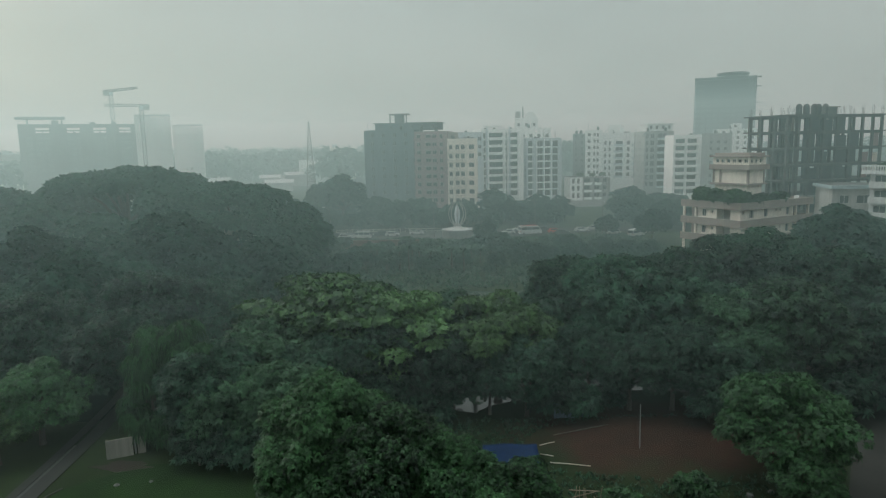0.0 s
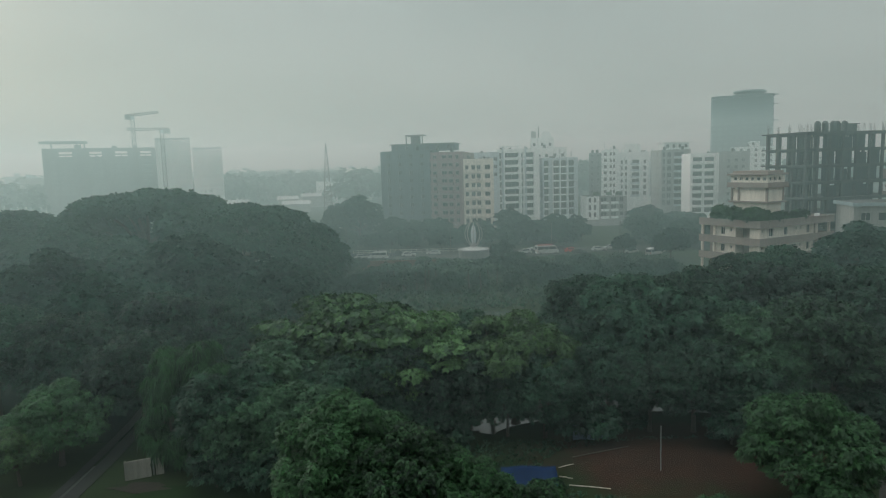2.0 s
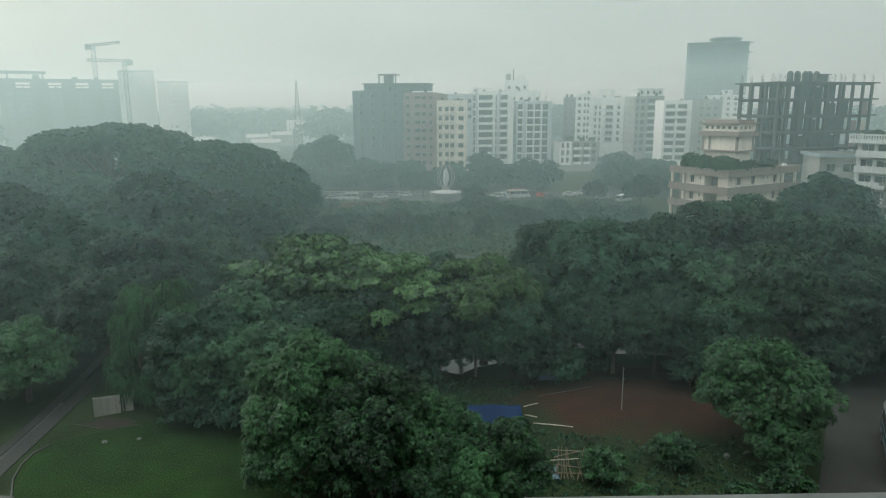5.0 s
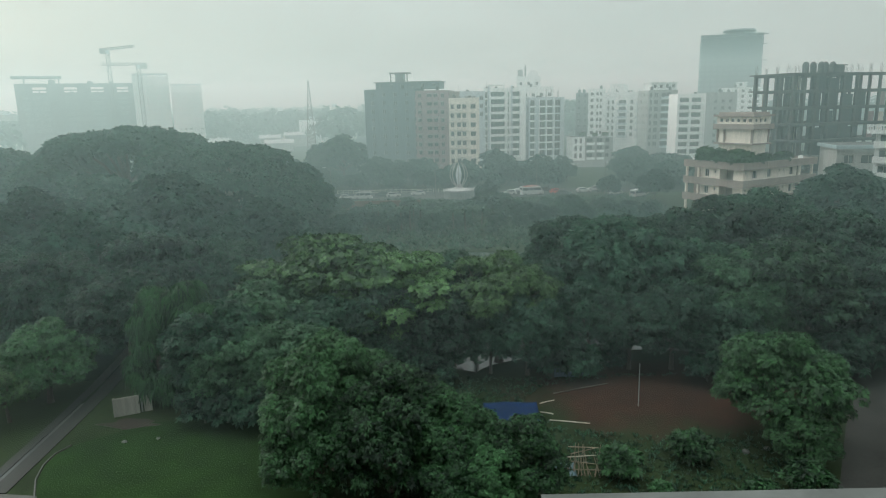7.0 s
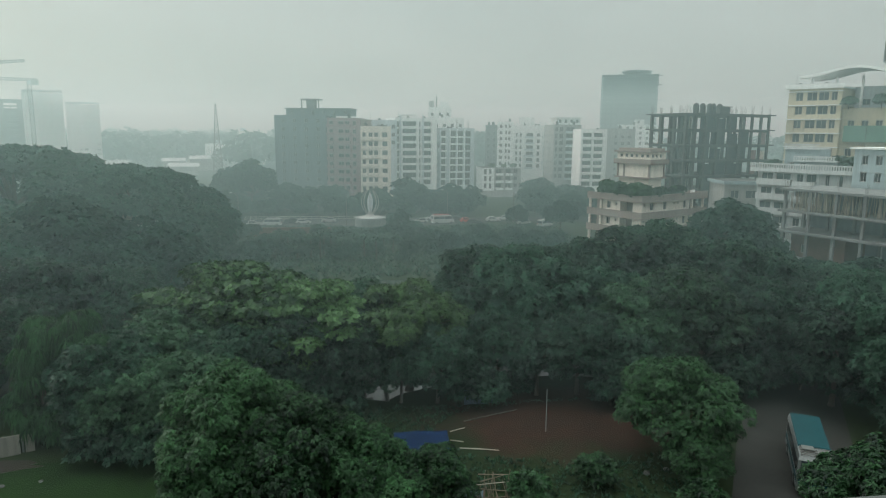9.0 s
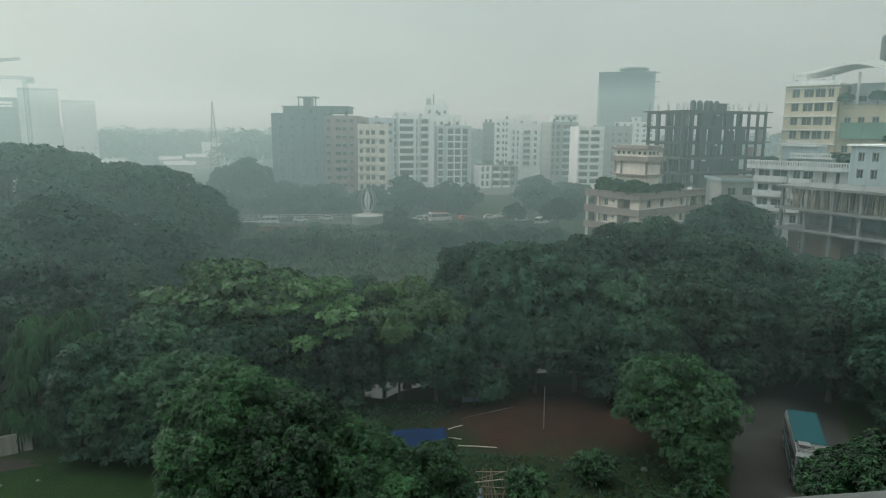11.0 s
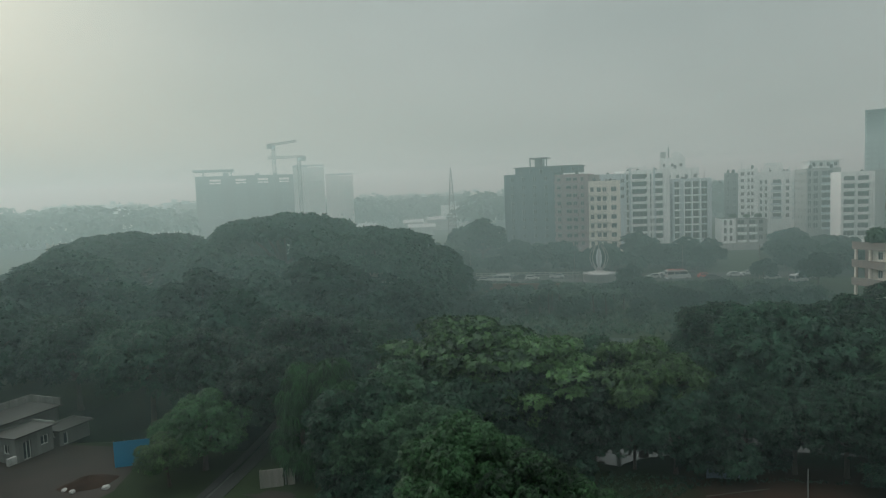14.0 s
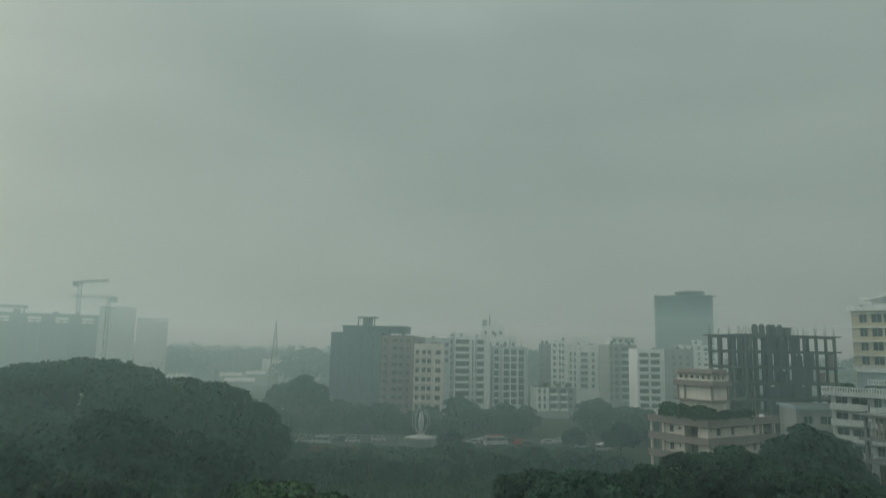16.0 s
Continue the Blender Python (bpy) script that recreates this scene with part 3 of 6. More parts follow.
# white towers
b, w = site("apartment_building", 11.0, 345, 13.4, 345, "pale grey tower block with small windows")
# left block stands in shade; its darker material carries that shade
block(b, 0, 6.0, 4, 16, 0, 30.0, RAW, front=rows(evenly(6, 2, 1.2), 9, 7, 3.0), label="grey wall with shade put into its colour", shades=True)
block(b, 6.0, w, 0, 16, 0, 31.6, WHITE, front=rows([(1.2, 2.6), (4.0, 5.0), (5.6, 6.6)], 9, 7, 3.1), left=rows(evenly(16, 3, 1.2), 9, 7, 3.1), label="white wall", shades=True)
b, w = site("apartment_building", 13.4, 350, 16.6, 345, "white tower block with rounded balconies and roof posts")
block(b, 0, w, 0, 16, 0, 29.0, WHITE, front=rows([(0.8, 1.8), (3.0, 4.0), (6.4, 10.0), (12, 13.4), (15.4, 17.6)], 8, 6, 3.1, 0.7, 2.5), label="white wall", deep=0.4, shades=True)
balconies(b, 6.0, 10.4, 8, 6, 3.1, 1.2, 1.0, True, WHITE, PALE)
balconies(b, 15.0, 18.2, 8, 6, 3.1, 1.2, 1.0, True, WHITE, PALE)
for i in range(6):
    part("roof_post", Shape().box(1 + i * 3, 1.6 + i * 3, 0.4, 1.0, 29, 31.4).mesh("roof_post", WHITE), b)
block(b, 1.0, 7.5, 5, 12, 29.0, 34.0, WHITE, front=rows([(2, 3)], 29, 1, 3), label="lift head")
parapet(b, 0, w, 0, 16, 29.0, 0.9, WHITE)
b, w = site("apartment_building", 16.7, 318, 18.9, 322, "grey flats with a column of dark windows")
block(b, 0, w, 0, 16, 0, 30.0, CONCRETE, front=rows([(0.6, 1.8), (2.6, 4.4), (5.8, 10.0)], 5, 8, 3.05, 0.5, 2.6), left=rows(evenly(16, 4, 1.3), 5, 8, 3.05), label="grey wall", shades=True)
balconies(b, 5.6, 10.2, 5, 8, 3.05, 1.3, 0.8, True, WHITE, PALE)
block(b, 2, w, 2, 12, 30.0, 33.0, WHITE, front=rows(evenly(w - 2, 4, 1.2), 30, 1, 3), label="white top storey")
part("roof_slab", Shape().box(1.2, w + 1, 1, 13, 33.0, 33.4).mesh("roof_slab", WHITE), b)
b, w = site("apartment_building", 18.9, 300, 21.0, 303, "white flats with wide layered balconies")
block(b, 0, w, 0, 15, 0, 27.0, WHITE, front=rows([(1.0, 4.8), (5.8, 9.6)], 2.8, 8, 3.0, 0.6, 2.5), deep=0.8, bars=3, right=rows(evenly(15, 3, 1.3), 2.8, 8, 3.0), label="white wall", shades=True)
balconies(b, 0.4, w - 0.4, 2.8, 8, 3.0, 1.5, 0.9, True, WHITE, WHITE)
parapet(b, 0, w, 0, 15, 27.0, 1.0, WHITE)
b, w = site("apartment_building", 21.0, 330, 23.2, 332, "grey flats with plain side walls")
block(b, 0, w, 0, 15, 0, 28.5, CONCRETE, front=rows([(3.5, 4.7), (6.5, 7.9), (9.5, 10.9)], 5, 7, 3.0), label="grey wall", shades=True)
b, w = site("apartment_building", 21.8, 420, 25.4, 420, "white flats with a roof terrace in the haze")
block(b, 0, w, 0, 15, 0, 31.5, WHITE, front=rows(evenly(w, 7, 1.4), 10, 7, 3.0), label="white wall", shades=True)
block(b, 9, 15, 3, 10, 31.5, 34.5, WHITE, label="stair head", front=rows([(2, 3.4)], 31.5, 1, 3))

# tall dark tower far behind
b, w = site("office_tower", 20.35, 520, 24.75, 520, "tall dark office tower standing in the haze", "tower")
block(b, 0, w, 0, 25, 0, 68.6, STEELBLUE, front=rows(evenly(w, 10, 2.8), 30, 11, 3.4, 1.0, 2.9), bars=3, label="dark glazed wall", frames=False, deep=0.6)
part("roof_drum", Shape().tube([(w * 0.62, 12, 68.6), (w * 0.62, 12, 69.8), (w * 0.62, 12, 71), (w * 0.62, 12, 72)], [9.5, 9.5, 11, 10.5], 20).mesh("roof_drum", STEELBLUE), b)
for z in (51, 62, 68.4):
    part("ledge", Shape().box(w - 0.01, w + 3, 4, 8, z - 0.6, z).mesh("ledge", RAW), b)

# concrete skeleton under construction
b, w = thing("unfinished_building", P(27.0, 186.4), 15, "bare concrete frame of an unfinished eight-storey building", "building site"), 29.5
FH, TOP = 4.0, 31.5
XS, YS = (0.4, 3.4, 6.9, 11.0, 15.0, 19.0, 23.0, 26.2, 29.1), (0.4, 4.6, 6.2, 9.6, 13.6)
for i in range(8):
    z = TOP - FH * i
    part("floor_slab", Shape().box(-0.9, w + 0.7, -0.9, 14.6, z - 0.3, z).mesh("floor_slab", WETCON), b)
    for y in (0.4, 13.6):
        part("beam", Shape().box(0.1, w - 0.1, y - 0.2, y + 0.2, z - 0.75, z - 0.302).mesh("beam", WETCON), b)
    part("beam", Shape().box(0.15, 0.6, 0.6, 13.4, z - 0.75, z - 0.302).mesh("beam", WETCON), b)
for x in XS:
    for y in YS if x < 1 else (0.4, 6.2, 13.6):
        t = 0.36 if x < 7 else 0.28
        part("column", Shape().box(x - t, x + t, y - t, y + t, 0, TOP - 0.302).mesh("column", WETCON), b)
r0 = random.Random(12)
for i in range(8):
    z0, z1 = TOP - FH * (i + 1), TOP - FH * i - 0.302
    for a, c in zip(XS[2:7], XS[3:]):
        deep = r0.choice((0.9, 1.6, 2.6))
        if a < 22 and (i > 0 or r0.random() < 0.55):
            # these walls carry the frame's inner shade as a darker colour
            part("infill_wall", Shape().box(a + 0.3, c - 0.3, deep, deep + 0.25, z0, z1 - (0.9 if r0.random() < 0.25 else 0.0)).mesh("infill_wall", SHADED_RAW), b, "unplastered infill wall, its dark colour standing for shade")
        elif a > 22 and i > 1:
            part("infill_wall", Shape().box(a + 0.3, c - 0.3, 0.9, 1.15, z0, z1 - r0.choice((0.0, 1.2))).mesh("infill_wall", PINK), b, "bare brick infill wall")
    if i > 0:
        part("infill_wall", Shape().box(26.6, 28.7, 0.7, 0.95, z0, z1 - r0.choice((0.0, 1.4))).mesh("infill_wall", CREAM if i in (2, 3) else PINK), b)
    if i > 1:
        part("infill_wall", Shape().box(1.2, 3.0, 7.0, 7.25, z0, z1 - 1.0).mesh("infill_wall", DARKWALL), b)
        part("stair_wall", Shape().box(3.8, 6.4, 10.2, 10.45, z0, z1).mesh("stair_wall", WETCON), b)
    for k in range(3):
        x, y = r0.uniform(0.8, 6.4), r0.uniform(1.0, 12)
        part("prop", Shape().tube([(x, y, z0 + 0.002), (x + r0.uniform(-0.3, 0.3), y, z1)], [0.09, 0.08], 5).mesh("prop", BAMBOO), b)
rods(b, [(x, y) for x in XS for y in (0.4, 6.2, 13.6)], TOP, 2.2, 4)
for x in (5.0, 7.2, 9.6, 10.8, 13.0):
    tank(b, x, 2.2, TOP, 0.75, 2.5)
part("roof_shed", Shape().box(16.5, 20.5, 6, 9, TOP + 0.002, TOP + 2.0).box(16.0, 21.0, 5.5, 9.5, TOP + 2.0, TOP + 2.2).mesh("roof_shed", WETCON), b)

# cream villa with brown bands and a roof tower, seen on its corner
VILLA_W, VILLA_D, VILLA_H, VF = 21.0, 13.4, 14.0, 3.32
b = thing("house", P(24.0, 137.2), 29, "cream and brown banded four-storey house with roof garden", "house")
villa = pose(*P(24.0, 137.2), 0, 0, 29)
part("inner_wall", Shape().box(2.3, VILLA_W - 2.4, 2.3, VILLA_D - 0.3, 0, VILLA_H - 0.9).mesh("inner_wall", BROWN), b, "shaded wall behind the balconies")
lows = [VILLA_H - VF * k for k in (4, 3, 2, 1)]
front_holes = [(u0, u1, z + q0, z + q1) for z in lows for u0, u1, q0, q1 in ((0.8, 1.25, 1.1, 1.6), (2.9, 4.1, 0.25, 1.75), (7.2, 8.3, 0.25, 1.75), (10.6, 11.05, 1.1, 1.6), (11.9, 12.3, 1.1, 1.6), (14.0, 15.0, 0.25, 1.75))]
block(b, 0.3, 16.5, 0.3, 2.29, 0, VILLA_H - 0.95, CREAM, front=front_holes, label="cream wall")
block(b, 0.3, 2.29, 5.3, 9.9, 0, VILLA_H - 0.95, CREAM, left=[(u0, u1, z + q0, z + q1) for z in lows for u0, u1, q0, q1 in ((1.0, 2.0, 0.3, 1.7), (3.2, 3.7, 1.0, 1.55))], label="cream wall")
for k in range(4):
    z = VILLA_H - VF * k
    s = Shape().box(-0.6, VILLA_W + 0.6, -0.6, -0.4, z - 1.3, z).box(-0.6, -0.4, -0.4, VILLA_D, z - 1.3, z).box(VILLA_W + 0.4, VILLA_W + 0.6, -0.4, VILLA_D, z - 1.3, z)
    part("band", s.box(-0.68, VILLA_W + 0.68, -0.68, -0.34, z, z + 0.09).box(-0.68, -0.34, -0.34, VILLA_D, z, z + 0.09).mesh("band", BROWN), b, "brown parapet band with a coping")
    part("floor_slab", Shape().box(-0.39, VILLA_W + 0.39, -0.39, VILLA_D, z - 1.25, z - 0.96).mesh("floor_slab", CONCRETE), b)
    for x0, x1 in ((17.0, 18.6), (19.0, 20.6)):
        part("balcony_grille", Shape().box(x0, x1, -0.3, -0.24, z - 1.98, z - 1.92).box(x0, x1, -0.3, -0.24, z - 2.34, z - 2.3).mesh("balcony_grille", FRAME), b)
for x, y in ((0.0, 0.0), (0.0, 5.2), (0.0, 10.1), (0.0, 13.0), (16.8, 0.0), (20.8, 0.0)):
    part("column", Shape().box(x - 0.2, x + 0.2, y - 0.2, y + 0.2, 0, VILLA_H - 1.26).mesh("column", CREAM), b)
TX0, TX1, TY0, TY1 = 4.5, 9.2, 2.0, 9.8
part("tower_foot", Shape().box(TX0 + 0.2, TX1 - 0.2, TY0 + 0.2, TY1 - 0.2, VILLA_H - 0.96, 17.1).mesh("tower_foot", CREAM), b)
part("shelf", Shape().box(TX0 - 0.5, TX1 + 0.5, TY0 - 0.5, TY1 + 0.5, 17.1, 17.4).mesh("shelf", BROWN), b)
part("tower_wall", Shape().box(TX0, TX1, TY0, TY1, 17.4, 20.0).mesh("tower_wall", CREAM), b, "plain cream panels of the roof tower")
for x, y in ((TX0, TY0), (TX0, TY1), (TX1, TY0), (TX0, TY1 - 1.6)):
    part("column", Shape().box(x - 0.18, x + 0.18, y - 0.18, y + 0.18, 17.4, 20.0).mesh("column", BROWN), b)
part("balcony_band", Shape().box(TX0 - 0.7, TX1 + 0.7, TY0 - 0.7, TY1 + 0.7, 20.0, 20.4).box(TX0 - 0.7, TX1 + 0.7, TY0 - 0.7, TY0 - 0.55, 20.4, 21.0).box(TX0 - 0.7, TX0 - 0.55, TY0 - 0.55, TY1 + 0.7, 20.4, 21.0).mesh("balcony_band", BROWN), b, "brown ring balcony")
block(b, TX0 - 0.2, TX1 + 0.2, TY0 - 0.2, TY1 + 0.2, 20.4, 22.4, CREAM, left=[(0.6 + 1.3 * k, 1.4 + 1.3 * k, 21.35, 22.0) for k in range(6)], front=[(0.6 + 1.3 * k, 1.3 + 1.3 * k, 21.35, 22.0) for k in range(3)], label="top storey with a row of small windows")
part("roof_slab", Shape().box(TX0 - 0.7, TX1 + 0.7, TY0 - 0.7, TY1 + 0.7, 22.4, 22.75).box(TX0, TX1, TY0, TY1, 22.75, 23.2).mesh("roof_slab", BROWN), b)
for x, y in ((2.0, 0.2), (6.5, 0.1), (13.5, 0.2), (17.0, 0.1), (0.1, 7.0), (0.1, 11.5)):
    part("air_conditioner", Shape().box(x, x + 0.9, y, y + 0.5, VILLA_H - 0.95, VILLA_H + 0.55).mesh("air_conditioner", WHITE), b, "white outdoor unit on the roof edge")
rods(b, [(VILLA_W - 2, 1.5), (VILLA_W - 5, 3), (VILLA_W - 9, 5)], VILLA_H - 0.95, 3.2, 9)
tank(b, VILLA_W - 7, 6, VILLA_H - 0.95, 0.7, 1.9)

# pale low house, white balustrade house, concrete frame and yellow building further right
b, w = site("house", 30.2, 178, 33.2, 182, "weathered grey low house with pale blue roof edge", "house")
block(b, 0, w, 0, 10, 0, 14.2, CONCRETE, front=rows([(1.6, 3.6), (5.2, 8.4)], 3, 3, 3.5, 0.8, 2.7), label="weathered grey wall", shades=True)
part("roof_slab", Shape().box(-0.6, w + 0.4, -0.8, 10.4, 14.2, 15.0).mesh("roof_slab", SKYBLUE), b)
# dark sheet added to dim the slab top, which catches strong sky light
part("roof_screed", Shape().box(-0.4, w + 0.2, -0.6, 10.2, 15.004, 15.03).mesh("roof_screed", WETCON), b)
b, w = site("house", 32.5, 168, 40.5, 160, "white house with pierced roof balustrade", "house")
block(b, 0, w, 0, 12, 0, 18.4, OLDWHITE, front=rows([(0.8, 3.2), (3.9, 7.0), (8.2, 9.6), (10.2, 12.2), (14.0, 14.8), (16.6, 17.4)], 2.2, 5, 3.2, 0.5, 2.85), left=rows(evenly(12, 3, 1.3), 2.2, 5, 3.2), label="white wall", shades=True)
balconies(b, 0.2, 7.4, 2.6, 5, 3.2, 1.2, 1.2, True, OLDWHITE, OLDWHITE)
balconies(b, 7.8, 12.4, 2.6, 5, 3.2, 1.2, 0.9, True, OLDWHITE, OLDWHITE)
s = Shape().box(-1.3, w, -1.4, -1.2, 18.4, 18.9).box(-1.3, w, -1.4, -1.2, 19.7, 20.0)
for i in range(int(w / 0.5)):
    s.box(-1.3 + i * 0.5, -1.05 + i * 0.5, -1.38, -1.22, 18.9, 19.7)
part("balustrade", s.mesh("balustrade", OLDWHITE), b)
part("roof_slab", Shape().box(-1.3, w + 0.2, -1.4, 12, 18.1, 18.4).mesh("roof_slab", OLDWHITE), b)
for x0, x1, y0, z in ((3.2, 10.5, 5, 23.0), (6.0, 14.5, 3.2, 20.4)):
    block(b, x0, x1, y0 + 0.6, 12, 18.42, z, SKYBLUE, label="stepped roof storey", front=rows([(1.2, 2.4)], 18.4, 1, 2, 0.3, 1.7))
    s = Shape().box(x0, x1, y0, 12, z, z + 0.3).box(x0, x1, y0, y0 + 0.15, z + 1.0, z + 1.25)
    for i in range(int((x1 - x0) / 0.5)):
        s.box(x0 + i * 0.5, x0 + i * 0.5 + 0.25, y0 + 0.01, y0 + 0.14, z + 0.3, z + 1.0)
    part("balustrade", s.mesh("balustrade", OLDWHITE), b)
b, w = site("unfinished_building", 34.4, 141, 43.6, 128, "open concrete frame with bamboo props between slabs", "building site")
for z in (3.2, 8.2, 12.0, 16.0):
    part("floor_slab", Shape().box(-0.6, w, -0.6, 12, z, z + 0.45).mesh("floor_slab", RAW), b)
for k in range(6):
    for y in (0.2, 6, 11.5):
        x = 0.3 + k * (w - 0.6) / 5
        part("column", Shape().box(x - 0.25, x + 0.25, y - 0.25, y + 0.25, 0, 16.0).mesh("column", RAW), b)
r0 = random.Random(5)
for k in range(150):
    x, y = 1 + r0.random() * (w - 2), 0.1 + r0.random() ** 1.6 * 5
    part("prop", Shape().tube([(x, y, 12.46), (x + r0.uniform(-0.45, 0.45), y + r0.uniform(-0.2, 0.2), 16.0)], [0.075, 0.06], 5).mesh("prop", BAMBOO), b)
block(b, 1.0, w * 0.45, 2, 11, 3.66, 8.2, BRICK, label="brick infill", front=rows([(2, 3.4)], 3.6, 1, 3))
block(b, 3.0, w * 0.9, 3, 11, 0, 3.2, PINK, label="ground storey", front=rows([(2, 4), (7, 9)], 0, 1, 3))
rods(b, [(0.3 + k * (w - 0.6) / 5, 0.2) for k in range(6)], 16.45, 1.6, 3)
# added dark panels stand in for the shade deep inside the storeys
part("back_wall", Shape().box(0.4, w, 8.0, 8.3, 0, 3.19).box(0.4, w, 8.0, 8.3, 3.66, 8.19).box(0.4, w, 8.0, 8.3, 8.66, 11.99).box(0.4, w, 9.0, 9.3, 12.46, 15.99).mesh("back_wall", DARKWALL), b, "dark backing added for the shaded interior")
b, w = site("house", 38.7, 152, 46.0, 140, "pale blue house with dark windows and roof plants", "house")
block(b, 0, w, 0, 10, 0, 23.6, SKYBLUE, front=rows([(1.6, 2.8), (4.4, 5.6), (7.6, 9.0), (11.6, 13.0)], 4, 6, 3.2, 0.7, 2.4), left=rows(evenly(10, 2, 1.3), 4, 6, 3.2), label="pale blue wall", shades=True)
part("roof_slab", Shape().box(-0.5, w + 0.4, -0.7, 10.4, 23.6, 23.95).mesh("roof_slab", WHITE), b)
b, w = site("apartment_building", 34.1, 205, 44.0, 195, "yellow and cream flats with curved white roof canopy")
xe = w * 0.36
block(b, 0, xe, 0, 15, 0, 38.0, YELLOW, front=rows([(1.8, 3.6), (4.6, 7.0), (7.4, 9.8), (10.4, 11.8)], 6, 9, 3.55, 0.6, 2.7), label="yellow wall", shades=True)
block(b, xe + 0.02, w, 1.5, 15, 0, 33.0, YELLOW, front=rows(evenly(w - xe, 7, 1.5, 0.5, 0.5), 6, 7, 3.55, 0.8, 2.6), label="yellow wall", shades=True)
for i in range(1, 11):
    part("cornice", Shape().box(-0.3, xe + 0.3, -0.35, -0.003, 5.6 + 3.55 * i - 0.35, 5.6 + 3.55 * i - 0.1).mesh("cornice", WHITE), b) if 5.6 + 3.55 * i < 38.2 else None
part("balcony_band", Shape().box(-0.7, xe + 0.4, -0.9, 10, 38.0, 38.4).box(-0.7, xe + 0.4, -0.9, -0.7, 38.4, 39.2).mesh("balcony_band", WHITE), b)
s = Shape()
n = 28
wave = [(2 + (w + 4) * i / n, 40.6 + 2.6 * math.exp(-((i / n - 0.34) / 0.2) ** 2) - 1.2 * (i / n)) for i in range(n + 1)]
for (xa, za), (xb, zb) in zip(wave, wave[1:]):
    s.add([(xa, 0, za), (xb, 0, zb), (xb, 0, zb + 0.7), (xa, 0, za + 0.7), (xa, 13, za), (xb, 13, zb), (xb, 13, zb + 0.7), (xa, 13, za + 0.7)],
          [(0, 1, 2, 3), (3, 2, 6, 7), (0, 4, 5, 1), (4, 7, 6, 5)])
part("roof_canopy", s.mesh("roof_canopy", WHITE), b, "wavy white roof edge")
for x in (4, 10, 16, 22, 28):
    part("column", Shape().box(x, x + 0.5, 3, 3.5, 33 if x > xe else 38, 41).mesh("column", WHITE), b)
block(b, xe + 1, w, 6, 14, 33.0, 38.5, PALE, label="set-back roof storey", front=rows(evenly(w - xe - 1, 4, 1.8), 33, 1, 4))
part("awning", Shape().box(xe + 1, w, 0.2, 1.48, 24.6, 28.6).mesh("awning", GREEN_NET), b, "green sheet hung over balconies")
part("water_tower", Shape().tube([(w * 0.64, 4, 38.5), (w * 0.64, 4, 43), (w * 0.64, 4, 44), (w * 0.64, 4, 49), (w * 0.64, 4, 51)], [0.9, 0.9, 3.0, 3.0, 1.2], 16).mesh("water_tower", TANK), b, "dark round water tank on a stem")

# long unfinished block, cranes and two white towers far left
b, w = site("unfinished_building", -31.7, 460, -23.9, 460, "long grey unfinished block under cranes", "building site")
block(b, 0, w, 0, 17, 0, 36.0, RAW, front=rows([(4, 7), (8.6, 12.6), (13.4, 16), (24.6, 28.6), (29.8, 31.4), (38.6, 42.6), (43.4, 45.4), (53, 58.6)], 14, 7, 3.1, 0.7, 2.4), deep=0.9, bars=3, label="grey concrete wall", panes=False)
part("roof_slab", Shape().box(0, w, 0, 17, 41.6, 42.3).mesh("roof_slab", RAW), b)
for x0, x1 in ((0, 8.6), (15.6, 24.6), (31.4, 38.6), (45.4, 52.4), (58.8, w)):
    part("wall", Shape().box(x0, x1, 0.2, 0.6, 36.02, 41.6).mesh("wall", RAW), b)
for x0, x1 in ((8.6, 15.6), (24.6, 31.4), (38.6, 45.4), (52.4, 58.8)):
    for z0, z1 in ((36.02, 37.2), (38.1, 38.9), (40.2, 41.6)):
        part("beam", Shape().box(x0, x1, 0.25, 0.55, z0, z1).mesh("beam", RAW), b)
    part("column", Shape().box((x0 + x1) / 2 - 0.3, (x0 + x1) / 2 + 0.3, 0.26, 0.54, 37.2, 38.1).mesh("column", RAW), b)
part("canopy", Shape().box(-1.3, 24, 1.4, 15, 45.4, 46.6).box(4.6, 5.3, 2.6, 3.3, 42.3, 45.4).box(22, 22.7, 2.6, 3.3, 42.3, 45.4).box(18, 18.7, 2.6, 3.3, 42.3, 45.4).mesh("canopy", RAW), b, "flat roof canopy on posts")
for x0, x1, z in ((17, 20.6, 44.4), (37, 40, 43.6), (49, 51, 43.8)):
    part("stair_head", Shape().box(x0, x1, 2, 6, 42.3, z).mesh("stair_head", RAW), b)
rods(b, [(26 + 4.2 * k, 1) for k in range(9)], 42.3, 1.6, 8)
for az0, az1, d, h, lab in ((-24.05, -21.5, 440, 46.0, "white tower block with many storeys in the haze"), (-21.4, -19.15, 470, 41.0, "pale tower block in the haze")):
    b, w = site("apartment_building", az0, d, az1, d, lab)
    block(b, 0, w * 0.45, 0.8, 14, 0, h, WHITE, front=rows(evenly(w * 0.45, 3, 1.2), 6, int((h - 9) / 3.1), 3.1), label="pale wall", panes=False)
    block(b, w * 0.45 + 0.02, w, 0, 14, 0, h - 0.6, WHITE, front=rows(evenly(w * 0.55, 3, 2.0), 6, int((h - 9) / 3.1), 3.1), label="white wall", panes=False)
    balconies(b, w * 0.62, w - 0.6, 6, int((h - 9) / 3.1), 3.1, 1.4, 1.0, True, WHITE, WHITE)
    parapet(b, 0, w, 0, 14, h, 1.0, PALE)


